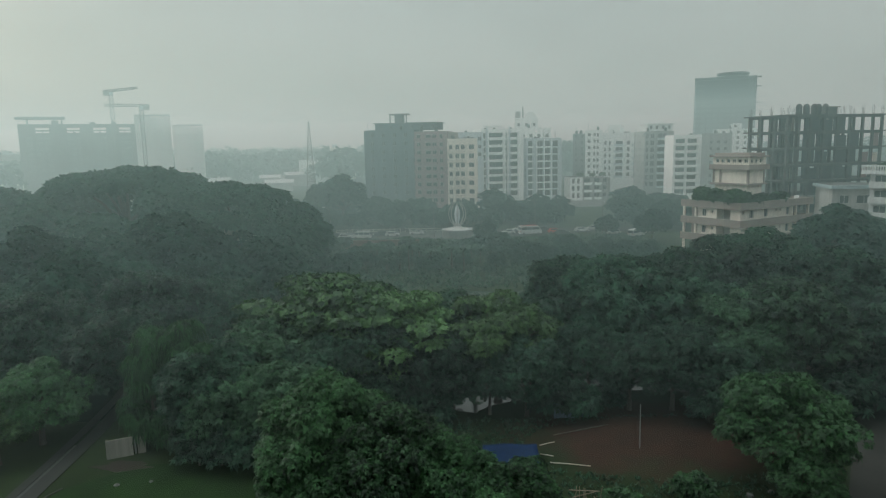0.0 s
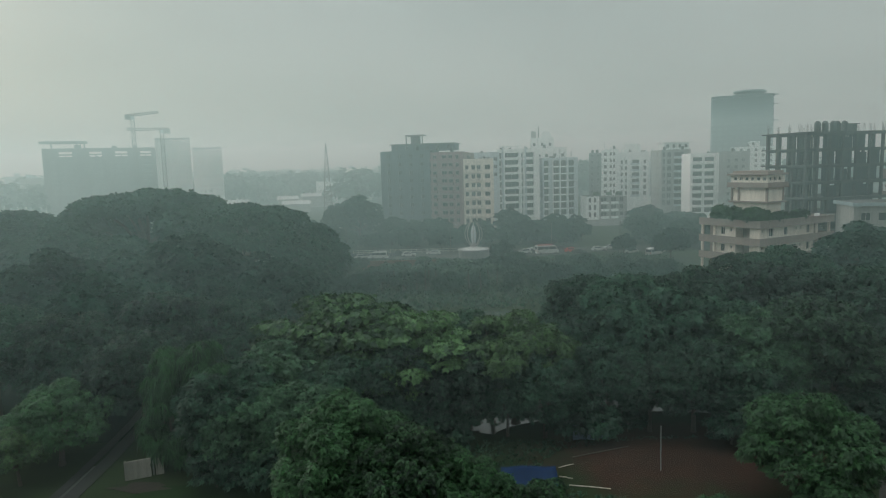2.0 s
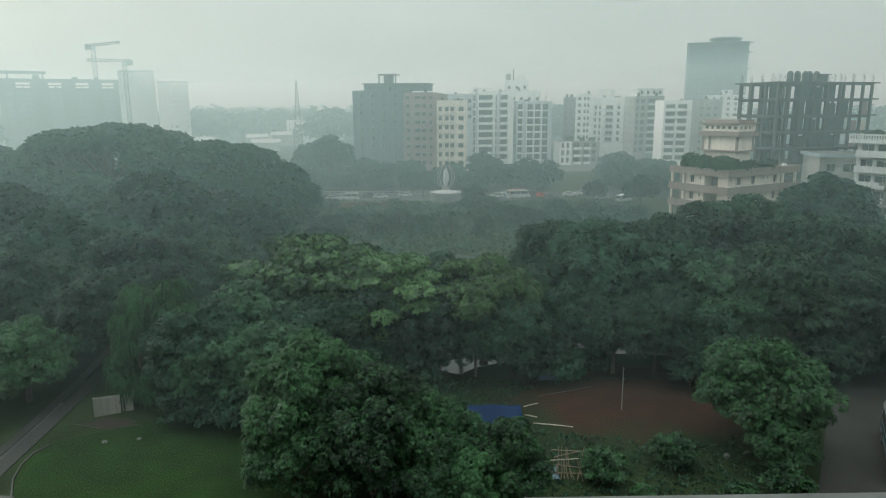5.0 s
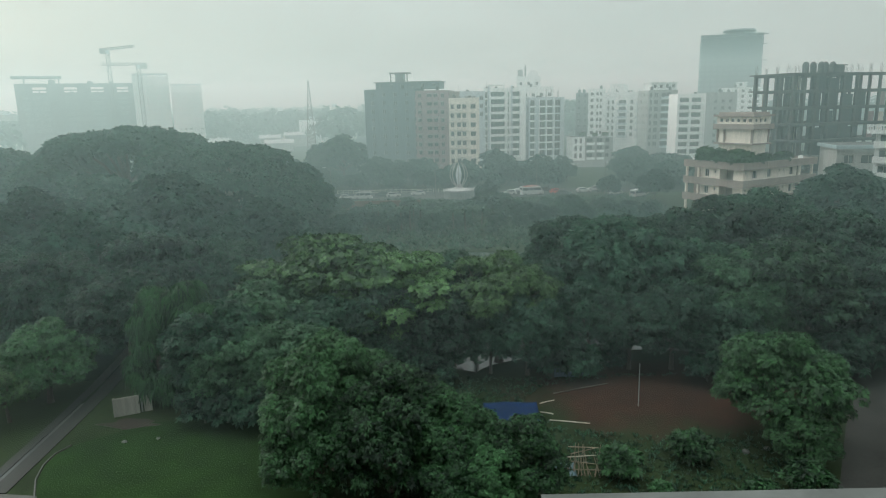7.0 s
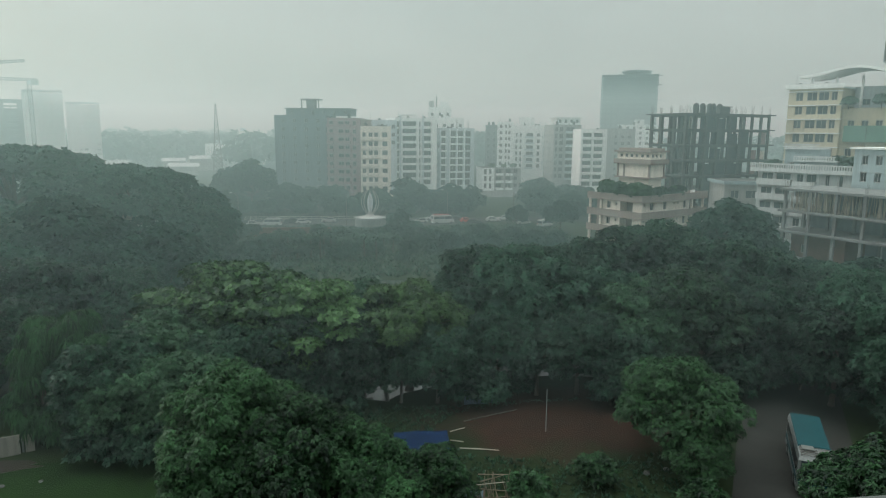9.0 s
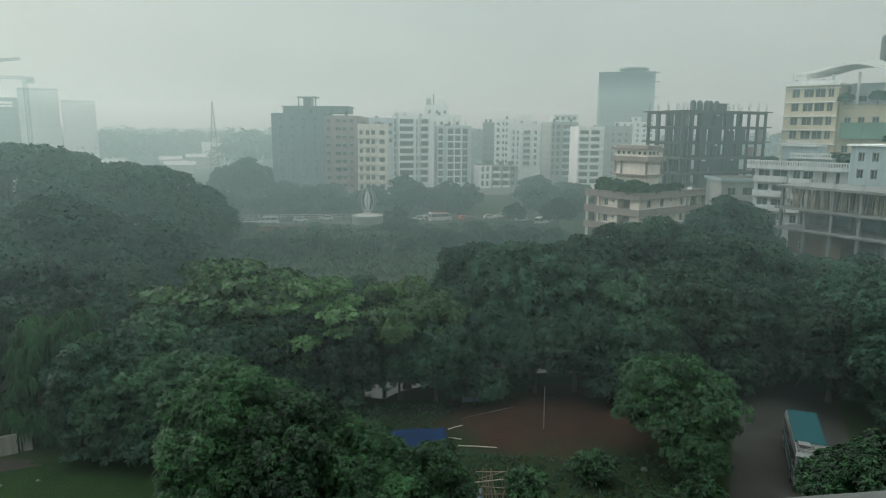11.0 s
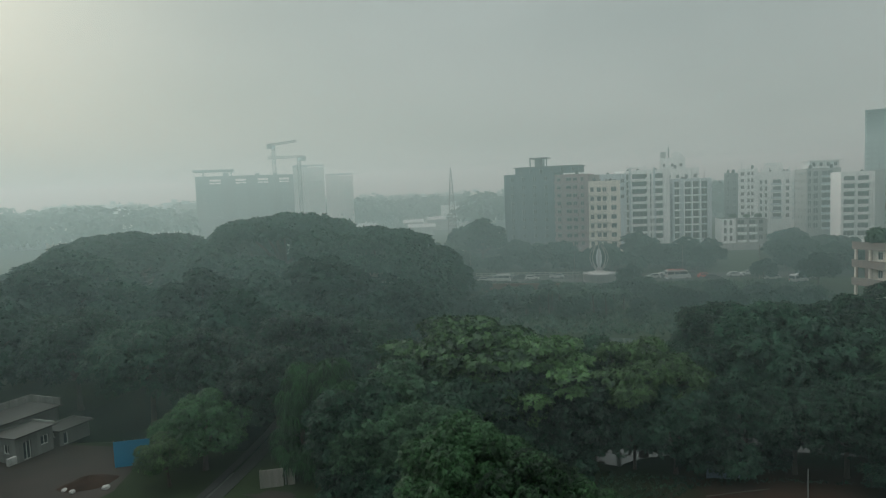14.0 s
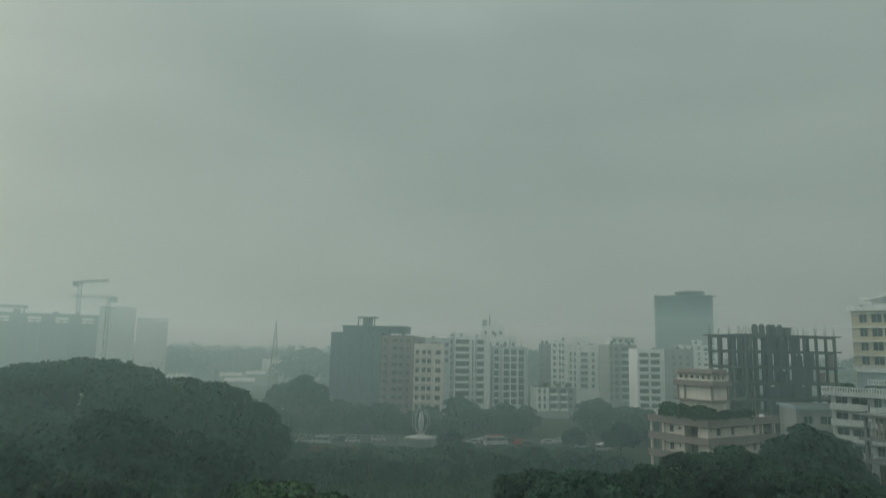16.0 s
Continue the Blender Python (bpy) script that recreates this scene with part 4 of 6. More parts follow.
def lattice(s, a, b, wide_a, wide_b, n, r):
    """A four-legged lattice from a to b."""
    a, b = Vector(a), Vector(b)
    t = (b - a).normalized()
    u = (t.cross(Vector((0, 1, 0.01)))).normalized()
    w = t.cross(u)
    def corner(k, i):
        f = i / n
        half = (wide_a * (1 - f) + wide_b * f) / 2
        return a + (b - a) * f + u * half * (1 if k in (0, 1) else -1) + w * half * (1 if k in (1, 2) else -1)
    for k in range(4):
        s.tube([corner(k, 0), corner(k, n)], [r, r], 4)
        for i in range(n):
            s.tube([corner(k, i), corner((k + 1) % 4, i + 1)], [r * 0.6, r * 0.6], 3)
            s.tube([corner(k, i + 1), corner((k + 1) % 4, i + 1)], [r * 0.5, r * 0.5], 3)


for az, d, base, top, jib_l, jib_r, rise, lab in ((-25.5, 448, 0, 60.6, -4, 14.5, 2.4, "tower crane with raised jib over the unfinished block"), (-23.5, 436, 0, 51.8, -19, 4, -0.7, "tower crane with long level jib")):
    c = thing("tower_crane", P(az, d), -az, lab, "crane")
    s = Shape()
    lattice(s, (0, 0, base), (0, 0, top), 2.0, 1.9, 20, 0.2)
    part("mast", s.mesh("mast", RUST), c)
    s = Shape()
    lattice(s, (jib_l, 0, top - (rise if jib_l < -10 else 0.5) * 0.3), (jib_r, 0, top + (rise if jib_r > 10 else 0.3)), 1.3, 1.1, 12, 0.18)
    part("jib", s.mesh("jib", RUST), c)
    part("cab", Shape().box(-1.0, 1.2, -1.1, 1.1, top - 2.2, top - 0.3).mesh("cab", PALE), c)
    part("counterweight", Shape().box((jib_l if jib_r > 10 else jib_r - 3), (jib_l + 3.5 if jib_r > 10 else jib_r + 0.5), -0.9, 0.9, top - 2.4, top + 0.5).mesh("counterweight", CONCRETE), c)

c = thing("transmission_tower", P(-10.9, 350), 10.9, "slim steel lattice pylon above the trees", "pylon")
s = Shape()
lattice(s, (0, 0, 0), (0, 0, 29), 5.0, 1.5, 10, 0.2)
lattice(s, (0, 0, 29), (0, 0, 38.6), 1.5, 0.3, 5, 0.16)
part("tower", s.mesh("tower", RUST), c)


# ---- trees ----
def leaf_cloud(points, normals, per, length, width, droop, seed):
    """Rosettes of leaves: per pointed leaves spread round each point and share its root; size differs from rosette to rosette."""
    g = np.random.default_rng(seed)
    k = len(points)
    axis = normals * 0.55 + g.normal(0, 0.25, (k, 3)) + (0, 0, 0.6)
    axis /= np.linalg.norm(axis, axis=1)[:, None] + 1e-9
    u = np.cross(axis, np.array([0.31, 0.95, 0.05]))
    u /= np.linalg.norm(u, axis=1)[:, None] + 1e-9
    w = np.cross(axis, u)
    spread = g.uniform(0.65, 1.4, (k, 1, 1)) * length
    a = (np.arange(per)[None, :] / per + g.random((k, 1)) + g.normal(0, 0.06, (k, per))) * 6.28318
    rise = g.uniform(-0.25, 0.9, (k, per, 1))
    way = np.cos(a)[..., None] * u[:, None] + np.sin(a)[..., None] * w[:, None] + axis[:, None] * rise
    way[..., 2] -= droop
    way /= np.linalg.norm(way, axis=2)[..., None] + 1e-9
    side = np.cross(way, axis[:, None] + g.normal(0, 0.3, (k, per, 3)))
    side /= np.linalg.norm(side, axis=2)[..., None] + 1e-9
    size = spread * g.uniform(0.75, 1.2, (k, per, 1))
    root = points[:, None] + 0 * way
    mid = root + way * size * 0.5
    tip = root + way * size - np.array([0, 0, 1.0]) * size * (0.16 + 0.25 * max(droop, 0))
    half = side * size * width / length * 0.62
    v = np.concatenate([points[:, None], np.stack([mid - half, tip, mid + half], 2).reshape(k, -1, 3)], 1)
    first = (np.arange(k) * (3 * per + 1))[:, None]
    leaf = first + 1 + 3 * np.arange(per)[None, :]
    f = np.stack([np.broadcast_to(first, leaf.shape), leaf, leaf + 1, leaf + 2], 2).reshape(-1, 4)
    return v.reshape(-1, 3), f


def blades(name, v, f, material):
    me = bpy.data.meshes.new(name)
    me.vertices.add(len(v))
    me.vertices.foreach_set("co", v.astype(np.float32).ravel())
    me.loops.add(f.size)
    me.loops.foreach_set("vertex_index", f.astype(np.int32).ravel())
    me.polygons.add(len(f))
    me.polygons.foreach_set("loop_start", np.arange(0, f.size, f.shape[1], dtype=np.int32))
    me.materials.append(material)
    me.update(calc_edges=True)
    return me


def lobes_of(kind, R, H, base, g):
    """The clumps of a crown: (centre, radii) round a bearing trunk. R: crown radius, H: tree height, base: where leaves begin."""
    out, mid, half = [], (H + base) / 2, (H - base) / 2
    if kind == "tier":
        for z, share, n in ((H - 0.8, 0.5, 8), (H - 2.2, 0.85, 15), (H - 3.9, 1.0, 18), (H - 5.8, 1.0, 16), (H - 7.6, 0.95, 14)):
            for k in range(n):
                a = 6.283 * (k + g.random()) / n
                r = R * share * g.uniform(0.3, 0.95)
                out.append(((r * math.cos(a), r * math.sin(a), z + g.normal(0, 0.4)), (R * 0.26, R * 0.26, 0.5)))
    elif kind == "umbrella":
        for k in range(96):
            a, q = g.random() * 6.283, math.sqrt(g.random())
            z = base + (H - base) * (1 - 0.75 * q ** 2.4) - g.random() * 1.5
            out.append(((R * q * math.cos(a) * 0.92, R * q * math.sin(a) * 0.92, z - 1.5), (R * 0.17, R * 0.17, (H - base) * 0.16)))
    elif kind == "column":
        for k in range(16):
            a, q = g.random() * 6.283, g.random()
            z = base + (H - base) * (k + 0.5) / 16
            r = R * (1 - (z - base) / (H - base)) ** 0.6 * 0.6 + 0.2
            out.append(((r * math.cos(a), r * math.sin(a), z), (R * 0.5, R * 0.5, (H - base) * 0.10)))
    else:
        out.append(((0, 0, mid - half * 0.1), (R * 0.72, R * 0.72, half * 0.75)))
        for k in range(66):
            u, a = g.uniform(-0.65, 1.0), g.random() * 6.283
            c = math.sqrt(1 - u * u)
            s, q = g.uniform(0.11, 0.29), g.uniform(0.66, 0.86)
            out.append(((R * q * c * math.cos(a), R * q * c * math.sin(a), mid + half * q * u), (R * s, R * s, half * s * 0.95)))
    return out


def make_tree(kind, R, H, base, leaf, length, width, per, density, droop, seed, trunk_r=0.28, name="tree"):
    """Trunk and limbs as one mesh, the crown as another; returns both."""
    g = np.random.default_rng(seed)
    lobes = lobes_of(kind, R, H, base, g)
    pts, nor = [], []
    for (cx, cy, cz), (rx, ry, rz) in lobes:
        area = 4 * math.pi * ((rx * ry + rx * rz + ry * rz) / 3)
        n = int(area * density)
        d = g.normal(0, 1, (n, 3))
        d /= np.linalg.norm(d, axis=1)[:, None]
        d[:, 2] = np.where(d[:, 2] < -0.3, -d[:, 2], d[:, 2])
        shell = g.uniform(0.82, 1.05, (n, 1))
        pts.append(d * shell * (rx, ry, rz) + (cx, cy, cz))
        nor.append(d)
    pts, nor = np.concatenate(pts), np.concatenate(nor)
    keep = np.ones(len(pts), bool)
    for c, r in lobes:
        keep &= (((pts - c) / np.array(r)) ** 2).sum(1) > 0.5
    pts, nor = pts[keep], nor[keep]
    v, f = leaf_cloud(pts, nor, per, length, width, droop, seed + 1)
    crown = blades("crown", v, f, leaf)
    s = Shape()
    fork = base + (0.1 if kind == "column" else 0.25) * (H - base)
    lean = g.normal(0, 0.25, 2)
    s.tube([(0, 0, -0.3), (0.05, 0, 0.4), (lean[0] * 0.5, lean[1] * 0.5, fork * 0.5), (lean[0], lean[1], fork)], [trunk_r * 1.5, trunk_r * 1.05, trunk_r * 0.9, trunk_r * 0.75], 9)
    order = g.permutation(len(lobes))[: 26 if kind == "umbrella" else 12]
    for k in order:
        (cx, cy, cz), _ = lobes[k]
        z0 = fork * g.uniform(0.75, 1.0)
        if cz < z0 + 0.4:
            z0 = max(cz - 1.0, base * 0.6)
        j = g.normal(0, 0.35, 3)
        s.tube([(lean[0], lean[1], z0), (cx * 0.45 + j[0], cy * 0.45 + j[1], z0 + (cz - z0) * 0.6 + j[2]), (cx, cy, cz)], [trunk_r * 0.5, trunk_r * 0.32, trunk_r * 0.1], 6)
    return s.mesh("trunk", BARK), crown


KINDS = {}


def kind_of(key, **spec):
    KINDS[key] = make_tree(seed=len(KINDS) * 7 + 3, **spec)


def tree(key, az, d, size=1.0, turn=0.0, label="", group="", high=1.0, name="tree", at=None):
    p = P(az, d) if at is None else Vector(at)
    ob = thing(name, p, turn, label, "shrub" if name == "shrub" else "tree", group)
    ob.scale = (size, size, size * high)
    trunk, crown = KINDS[key]
    part("trunk", trunk, ob)
    part("crown", crown, ob)
    return ob


kind_of("mango", kind="round", R=5.4, H=10.6, base=-0.4, leaf=LEAF_MID, length=0.27, width=0.075, per=9, density=8.0, droop=0.5)
kind_of("mango_b", kind="round", R=5.0, H=8.6, base=0.4, leaf=LEAF_MID, length=0.29, width=0.09, per=9, density=8.0, droop=0.4)
kind_of("dark", kind="round", R=6.6, H=13.5, base=1.6, leaf=LEAF_DARK, length=0.41, width=0.135, per=8, density=4.2, droop=0.3, trunk_r=0.32)
kind_of("dark_b", kind="round", R=6.6, H=12.5, base=2.0, leaf=LEAF_DARK, length=0.43, width=0.145, per=8, density=4.2, droop=0.3, trunk_r=0.32)
kind_of("tier", kind="tier", R=8.8, H=12.6, base=4.2, leaf=LEAF_LIGHT, length=0.5, width=0.24, per=8, density=2.4, droop=-0.05, trunk_r=0.35)
kind_of("broad", kind="round", R=6.8, H=12.2, base=1.8, leaf=LEAF_TIP, length=0.43, width=0.14, per=8, density=4.2, droop=0.25, trunk_r=0.35)
kind_of("tipped", kind="round", R=6.8, H=12.2, base=1.8, leaf=LEAF_YELLOW, length=0.42, width=0.14, per=8, density=4.2, droop=0.3, trunk_r=0.35)
kind_of("weeping", kind="column", R=2.8, H=10.0, base=0.8, leaf=LEAF_MID, length=0.7, width=0.10, per=8, density=4.5, droop=1.5, trunk_r=0.16)
kind_of("rain", kind="umbrella", R=27, H=23.4, base=8.0, leaf=LEAF_FAR, length=1.0, width=0.42, per=7, density=1.3, droop=0.0, trunk_r=1.0)
kind_of("forest", kind="round", R=9, H=17.0, base=1.2, leaf=LEAF_FAR, length=0.85, width=0.34, per=7, density=1.1, droop=0.1, trunk_r=0.45)
kind_of("forest_b", kind="round", R=8, H=14.0, base=0.6, leaf=LEAF_FAR, length=0.8, width=0.32, per=7, density=1.2, droop=0.1, trunk_r=0.4)
kind_of("shrub", kind="round", R=1.5, H=2.2, base=0.1, leaf=LEAF_MID, length=0.34, width=0.12, per=8, density=8, droop=0.1, trunk_r=0.06)
kind_of("bushy", kind="round", R=3.0, H=4.4, base=0.2, leaf=LEAF_FAR, length=0.6, width=0.26, per=6, density=1.8, droop=0.1, trunk_r=0.12)

kind_of("under", kind="round", R=3.0, H=4.6, base=0.2, leaf=LEAF_DARK, length=0.42, width=0.15, per=8, density=3.2, droop=0.2, trunk_r=0.1)
GREEN = "dense dark-green broadleaf tree on the pond bank"
FRONT = "full round mango tree with drooping leaves"
PARK = "trees of the park"
# near trees in front of the roof
tree("mango", -10.5, 45.5, 1.0, 20, FRONT)
tree("mango", -5.5, 42.0, 0.86, 140, FRONT)
tree("mango", -12.5, 42.0, 0.66, 300, FRONT)
tree("mango", 0.6, 38.0, 0.5, 200, FRONT)
tree("mango", -0.3, 41.5, 0.72, 250, FRONT)
tree("mango", 6.6, 40.0, 0.60, 80, FRONT)
tree("mango", 3.4, 38.0, 0.5, 30, FRONT)
tree("mango_b", 28.0, 54.5, 1.0, 10, "round bright-green mango tree beside the road")
tree("mango_b", 30.0, 50.5, 0.5, 100, "small dark-green tree beside the road")
tree("mango_b", 44.4, 45.0, 1.02, 60, "round light-green mango tree overhanging the road")
# bank trees: tiered almond trees and darker ones
tree("tier", -10.0, 68, 1.0, 15, "light-green tree with flat tiers of leaves", PARK)
tree("tier", -4.0, 66, 0.85, 130, "light-green tree with flat tiers of leaves", PARK, 1.05)
tree("broad", -15.5, 62, 0.85, 200, GREEN, PARK)
tree("broad", -18.0, 57.5, 0.66, 80, "broad tree with pale leaf tips", PARK)
tree("broad", -20.3, 60.5, 0.6, 10, "broad tree with pale leaf tips", PARK)
tree("broad", -13.6, 56.5, 0.68, 290, "broad tree with pale leaf tips", PARK)
tree("tipped", 4.6, 66, 0.92, 70, "broad tree with pale flowering tips", PARK)
tree("dark", 0.2, 70, 0.80, 220, GREEN, PARK)
tree("dark_b", -6.5, 62, 0.78, 310, GREEN, PARK)
tree("dark_b", -19.5, 60, 0.78, 20, GREEN, PARK)
tree("dark", 11.0, 78, 1.0, 10, GREEN, PARK)
tree("dark_b", 14.8, 74, 1.1, 100, GREEN, PARK)
tree("dark", 18.6, 80, 1.05, 160, GREEN, PARK)
tree("dark_b", 9.3, 70, 0.85, 300, GREEN, PARK)
tree("dark", 22.5, 86, 1.1, 240, GREEN, PARK)
tree("broad", 27.5, 74, 1.0, 40, "broad tree with pale leaf tips", PARK)
tree("broad", 24.0, 72, 0.9, 150, "broad tree with pale leaf tips", PARK)
tree("dark", 26.0, 96, 1.12, 30, GREEN, PARK)
tree("dark_b", 31.5, 88, 1.1, 200, GREEN, PARK)
tree("dark", 36.5, 92, 0.8, 300, GREEN, PARK)
tree("dark_b", 41.0, 84, 0.95, 60, GREEN, PARK)
tree("dark", 44.5, 70, 0.95, 20, GREEN, PARK)
tree("dark_b", 39.0, 73, 0.8, 250, GREEN, PARK)
for i, (az, d, sz) in enumerate(((12.5, 66, 0.66), (16.0, 65, 0.62), (19.5, 66, 0.68), (23.0, 66, 0.6), (7.2, 62, 0.62), (-1.5, 62, 0.7), (2.6, 68, 0.7), (1.2, 65.5, 0.74), (4.8, 66, 0.7), (0.7, 61.8, 0.44), (3.9, 62.2, 0.48), (-2.8, 61.5, 0.5), (-11.5, 60, 0.7), (21.0, 76, 0.95), (29.5, 84, 1.0), (34.0, 78, 0.85), (33.5, 104, 0.8), (38.5, 106, 0.72), (43.0, 98, 0.8), (47.0, 88, 1.0))):
    tree("dark_b" if i % 2 else "dark", az, d, sz, 73 * i, GREEN, PARK)
for i, (az, d, sz) in enumerate(((-21.4, 56.5, 0.75), (-19.6, 55.8, 0.8), (-0.6, 59.0, 0.5), (-17.4, 54.6, 0.85), (-15.2, 54, 0.85), (-8.5, 60.5, 1.0), (-6.4, 59, 1.0), (-4.2, 60, 1.05), (-2.0, 60, 0.9), (9.8, 62, 0.95), (11.8, 62, 0.75), (14.2, 64.5, 0.6), (22.4, 64, 0.8), (23.8, 64, 0.85), (26.2, 65, 0.9), (29.0, 68, 0.9), (31.6, 70, 1.0), (33.2, 73, 1.1), (35.0, 75, 1.1), (36.8, 76, 1.1), (38.6, 76, 1.1), (40.4, 75, 1.1), (42.4, 72, 1.1), (44.6, 68, 1.1), (46.8, 64, 1.1))):
    tree("under", az, d, sz, 50 * i, "dark undergrowth at the foot of the bank trees", "bank undergrowth", name="shrub")
# left side
tree("weeping", -22.0, 63, 1.05, 0, "slender weeping tree with hanging leaves")
tree("weeping", -24.6, 64, 1.0, 90, "slender weeping tree with hanging leaves")
tree("weeping", -20.2, 60, 0.9, 190, "slender weeping tree with hanging leaves")
tree("dark_b", -26.5, 72, 0.85, 40, GREEN, PARK)
tree("mango_b", -32.4, 68, 0.9, 120, "small tree with yellow-green leaf tips")
tree("tipped", -35.2, 65.5, 0.42, 210, "small tree with yellow-green leaf tips")
tree("dark", -31.0, 80, 0.9, 15, GREEN, PARK)
tree("dark_b", -36.0, 86, 1.0, 95, GREEN, PARK)
tree("dark", -41.0, 98, 1.0, 170, GREEN, PARK)
tree("dark_b", -24.0, 84, 1.0, 260, GREEN, PARK)
tree("dark", -18.5, 82, 0.85, 330, GREEN, PARK)
WOOD = "large hazy tree of the wood beside the pond"
tree("rain", -25.0, 152, 0.94, 0, "huge spreading rain tree with a domed crown")
tree("rain", -17.4, 140, 0.72, 120, "huge spreading rain tree with a domed crown", high=1.12)
tree("rain", -36.5, 165, 1.0, 200, "huge spreading rain tree with a domed crown", high=0.82)
for i, (az, d, sz) in enumerate(((-17.5, 112, 0.9), (-22.5, 108, 1.0), (-27.5, 112, 1.0), (-32.0, 106, 0.95), (-37.0, 112, 1.0), (-43.0, 118, 1.0), (-13.8, 122, 0.75),
                                 (-29.5, 92, 0.85), (-47.0, 108, 1.0), (-51.0, 96, 1.0), (-20.0, 96, 0.8), (-41.0, 135, 1.1), (-48.0, 140, 1.1), (-13.0, 132, 0.72), (-11.8, 146, 0.7), (-15.5, 104, 0.75), (-25.5, 96, 0.85))):
    tree("forest" if i % 2 else "forest_b", az, d, sz, 57 * i, WOOD, "wood by the pond")
# beyond the pond
BELT = "hazy tree beyond the pond"
spots = [(-8.4, 236, 0.98), (-9.8, 245, 1.0), (3.7, 176, 0.42), (-12.5, 215, 0.6), (-14, 230, 0.8), (5.2, 240, 0.6), (8.2, 236, 0.5), (10.4, 226, 0.45), (15.0, 262, 0.6),
         (16.5, 236, 0.5), (18.3, 220, 0.55), (20.6, 215, 0.5), (32.0, 152, 0.7), (27.5, 124, 0.62), (33.0, 128, 0.72), (-5.5, 240, 0.5), (-3.0, 236, 0.45), (1.8, 238, 0.4), (17.5, 182, 0.5), (13.8, 190, 0.42), (-11.0, 205, 0.5),
         (30.6, 124, 0.9), (32.4, 121, 0.68), (37.0, 114, 0.56), (40.5, 112, 0.54), (44.0, 108, 0.55), (4.3, 244, 0.7), (15.8, 262, 0.55)]
for i, (az, d, sz) in enumerate(spots):
    tree("forest" if i % 3 == 0 else "forest_b", az, d, sz, 40 * i, BELT, "belt of trees")
r1 = random.Random(33)
for i in range(120):
    az = r1.uniform(-12, 22)
    if 10 < az < 14.5:
        az += 5
    d = r1.uniform(208, 246) if az < 10 else r1.uniform(205, 270)
    tree("bushy" if i % 3 else "forest_b", az, d, r1.uniform(0.8, 1.5) if i % 3 else r1.uniform(0.3, 0.55), r1.uniform(0, 360), BELT, "belt of trees")
r1 = random.Random(21)
for i in range(46):
    az = -11 + 0.72 * i + r1.uniform(-0.3, 0.3)
    d = r1.uniform(138, 168) if az < 14 else r1.uniform(125, 150)
    if az > 19:
        continue
    tree("bushy", az, d, r1.uniform(0.55, 0.95), r1.uniform(0, 360), "shrub on the far pond bank", "bank shrubs", name="shrub")


for i in range(60):
    x, y = r1.uniform(-34, 48), r1.uniform(131, 172)
    tree("bushy", 0, 0, r1.uniform(0.4, 0.85), r1.uniform(0, 360), "shrub on the far pond bank", "bank shrubs", name="shrub", at=(x, y, 0))


def tall_grass():
    """Rough grass and reeds on the far bank and round the soil."""
    g = np.random.default_rng(4)
    n = 9000
    far = np.stack([g.uniform(-45, 55, n), g.uniform(119, 186, n), np.full(n, 0.0)], 1)
    near = np.stack([g.uniform(-6, 30, 5000), g.uniform(40, 61, 5000), np.full(5000, 0.0)], 1)
    near = near[near[:, 0] < 24.5 + 0.6 * (near[:, 1] - 41)]
    hole = (((near[:, 0] - 19) / 12.5) ** 2 + ((near[:, 1] - 54.5) / 6.0) ** 2) > 1
    pts = np.concatenate([far, near[hole]])
    up = np.tile(np.array([0, 0, 1.0]), (len(pts), 1))
    up[:, :2] = g.normal(0, 0.25, (len(pts), 2))
    v, f = leaf_cloud(pts, up, 4, 0.9, 0.16, -1.2, 9)
    root = np.repeat(pts, 13, 0)
    k = np.repeat(np.arange(len(pts)), 13) >= n
    v[k] = (v[k] - root[k]) * 0.4 + root[k]
    v[:, 2] = abs(v[:, 2])
    return blades("tall_grass", v, f, LEAF_DARK)


solid("tall_grass", tall_grass(), "rough wet grass and reeds in tufts", "grass", kind="stuff")


def far_woods():
    """Clumps of crowns that fill the distance up to the horizon."""
    g = np.random.default_rng(8)
    pts, nor = [], []
    for i in range(800):
        az, d = g.uniform(-58, 14) if i % 8 else g.uniform(14, 48), 430 + 390 * g.random() ** 0.8
        if -7 < az < 34 and d < 470 or (-33 < az < -18 and 400 < d < 500):
            continue
        if -21 < az < -9 and d < 500:
            continue
        c, R = P(az, d), g.uniform(16, 34)
        h = 26 + d * math.tan(radians(g.uniform(-1.5, 0.12)))
        n = int(60 + 30000 / d)
        q = g.normal(0, 1, (n, 3))
        q /= np.linalg.norm(q, axis=1)[:, None]
        q[:, 2] = abs(q[:, 2])
        pts.append(q * (R, R, h * 0.6) * g.uniform(0.88, 1.02, (n, 1)) + (c.x, c.y, h * 0.4))
        nor.append(q)
    pts, nor = np.concatenate(pts), np.concatenate(nor)
    v, f = leaf_cloud(pts, nor, 4, 3.0, 2.0, 0.2, 5)
    return blades("far_woods", v, f, LEAF_FAR)


solid("far_woods", far_woods(), "hazy woods and gardens filling the far distance", "woods", kind="stuff")

# haze body
solid("haze", Shape().box(-1000, 1000, 38, 850, -2, 52).mesh("haze", haze), "grey rain haze hanging over the town", "haze", kind="structure")


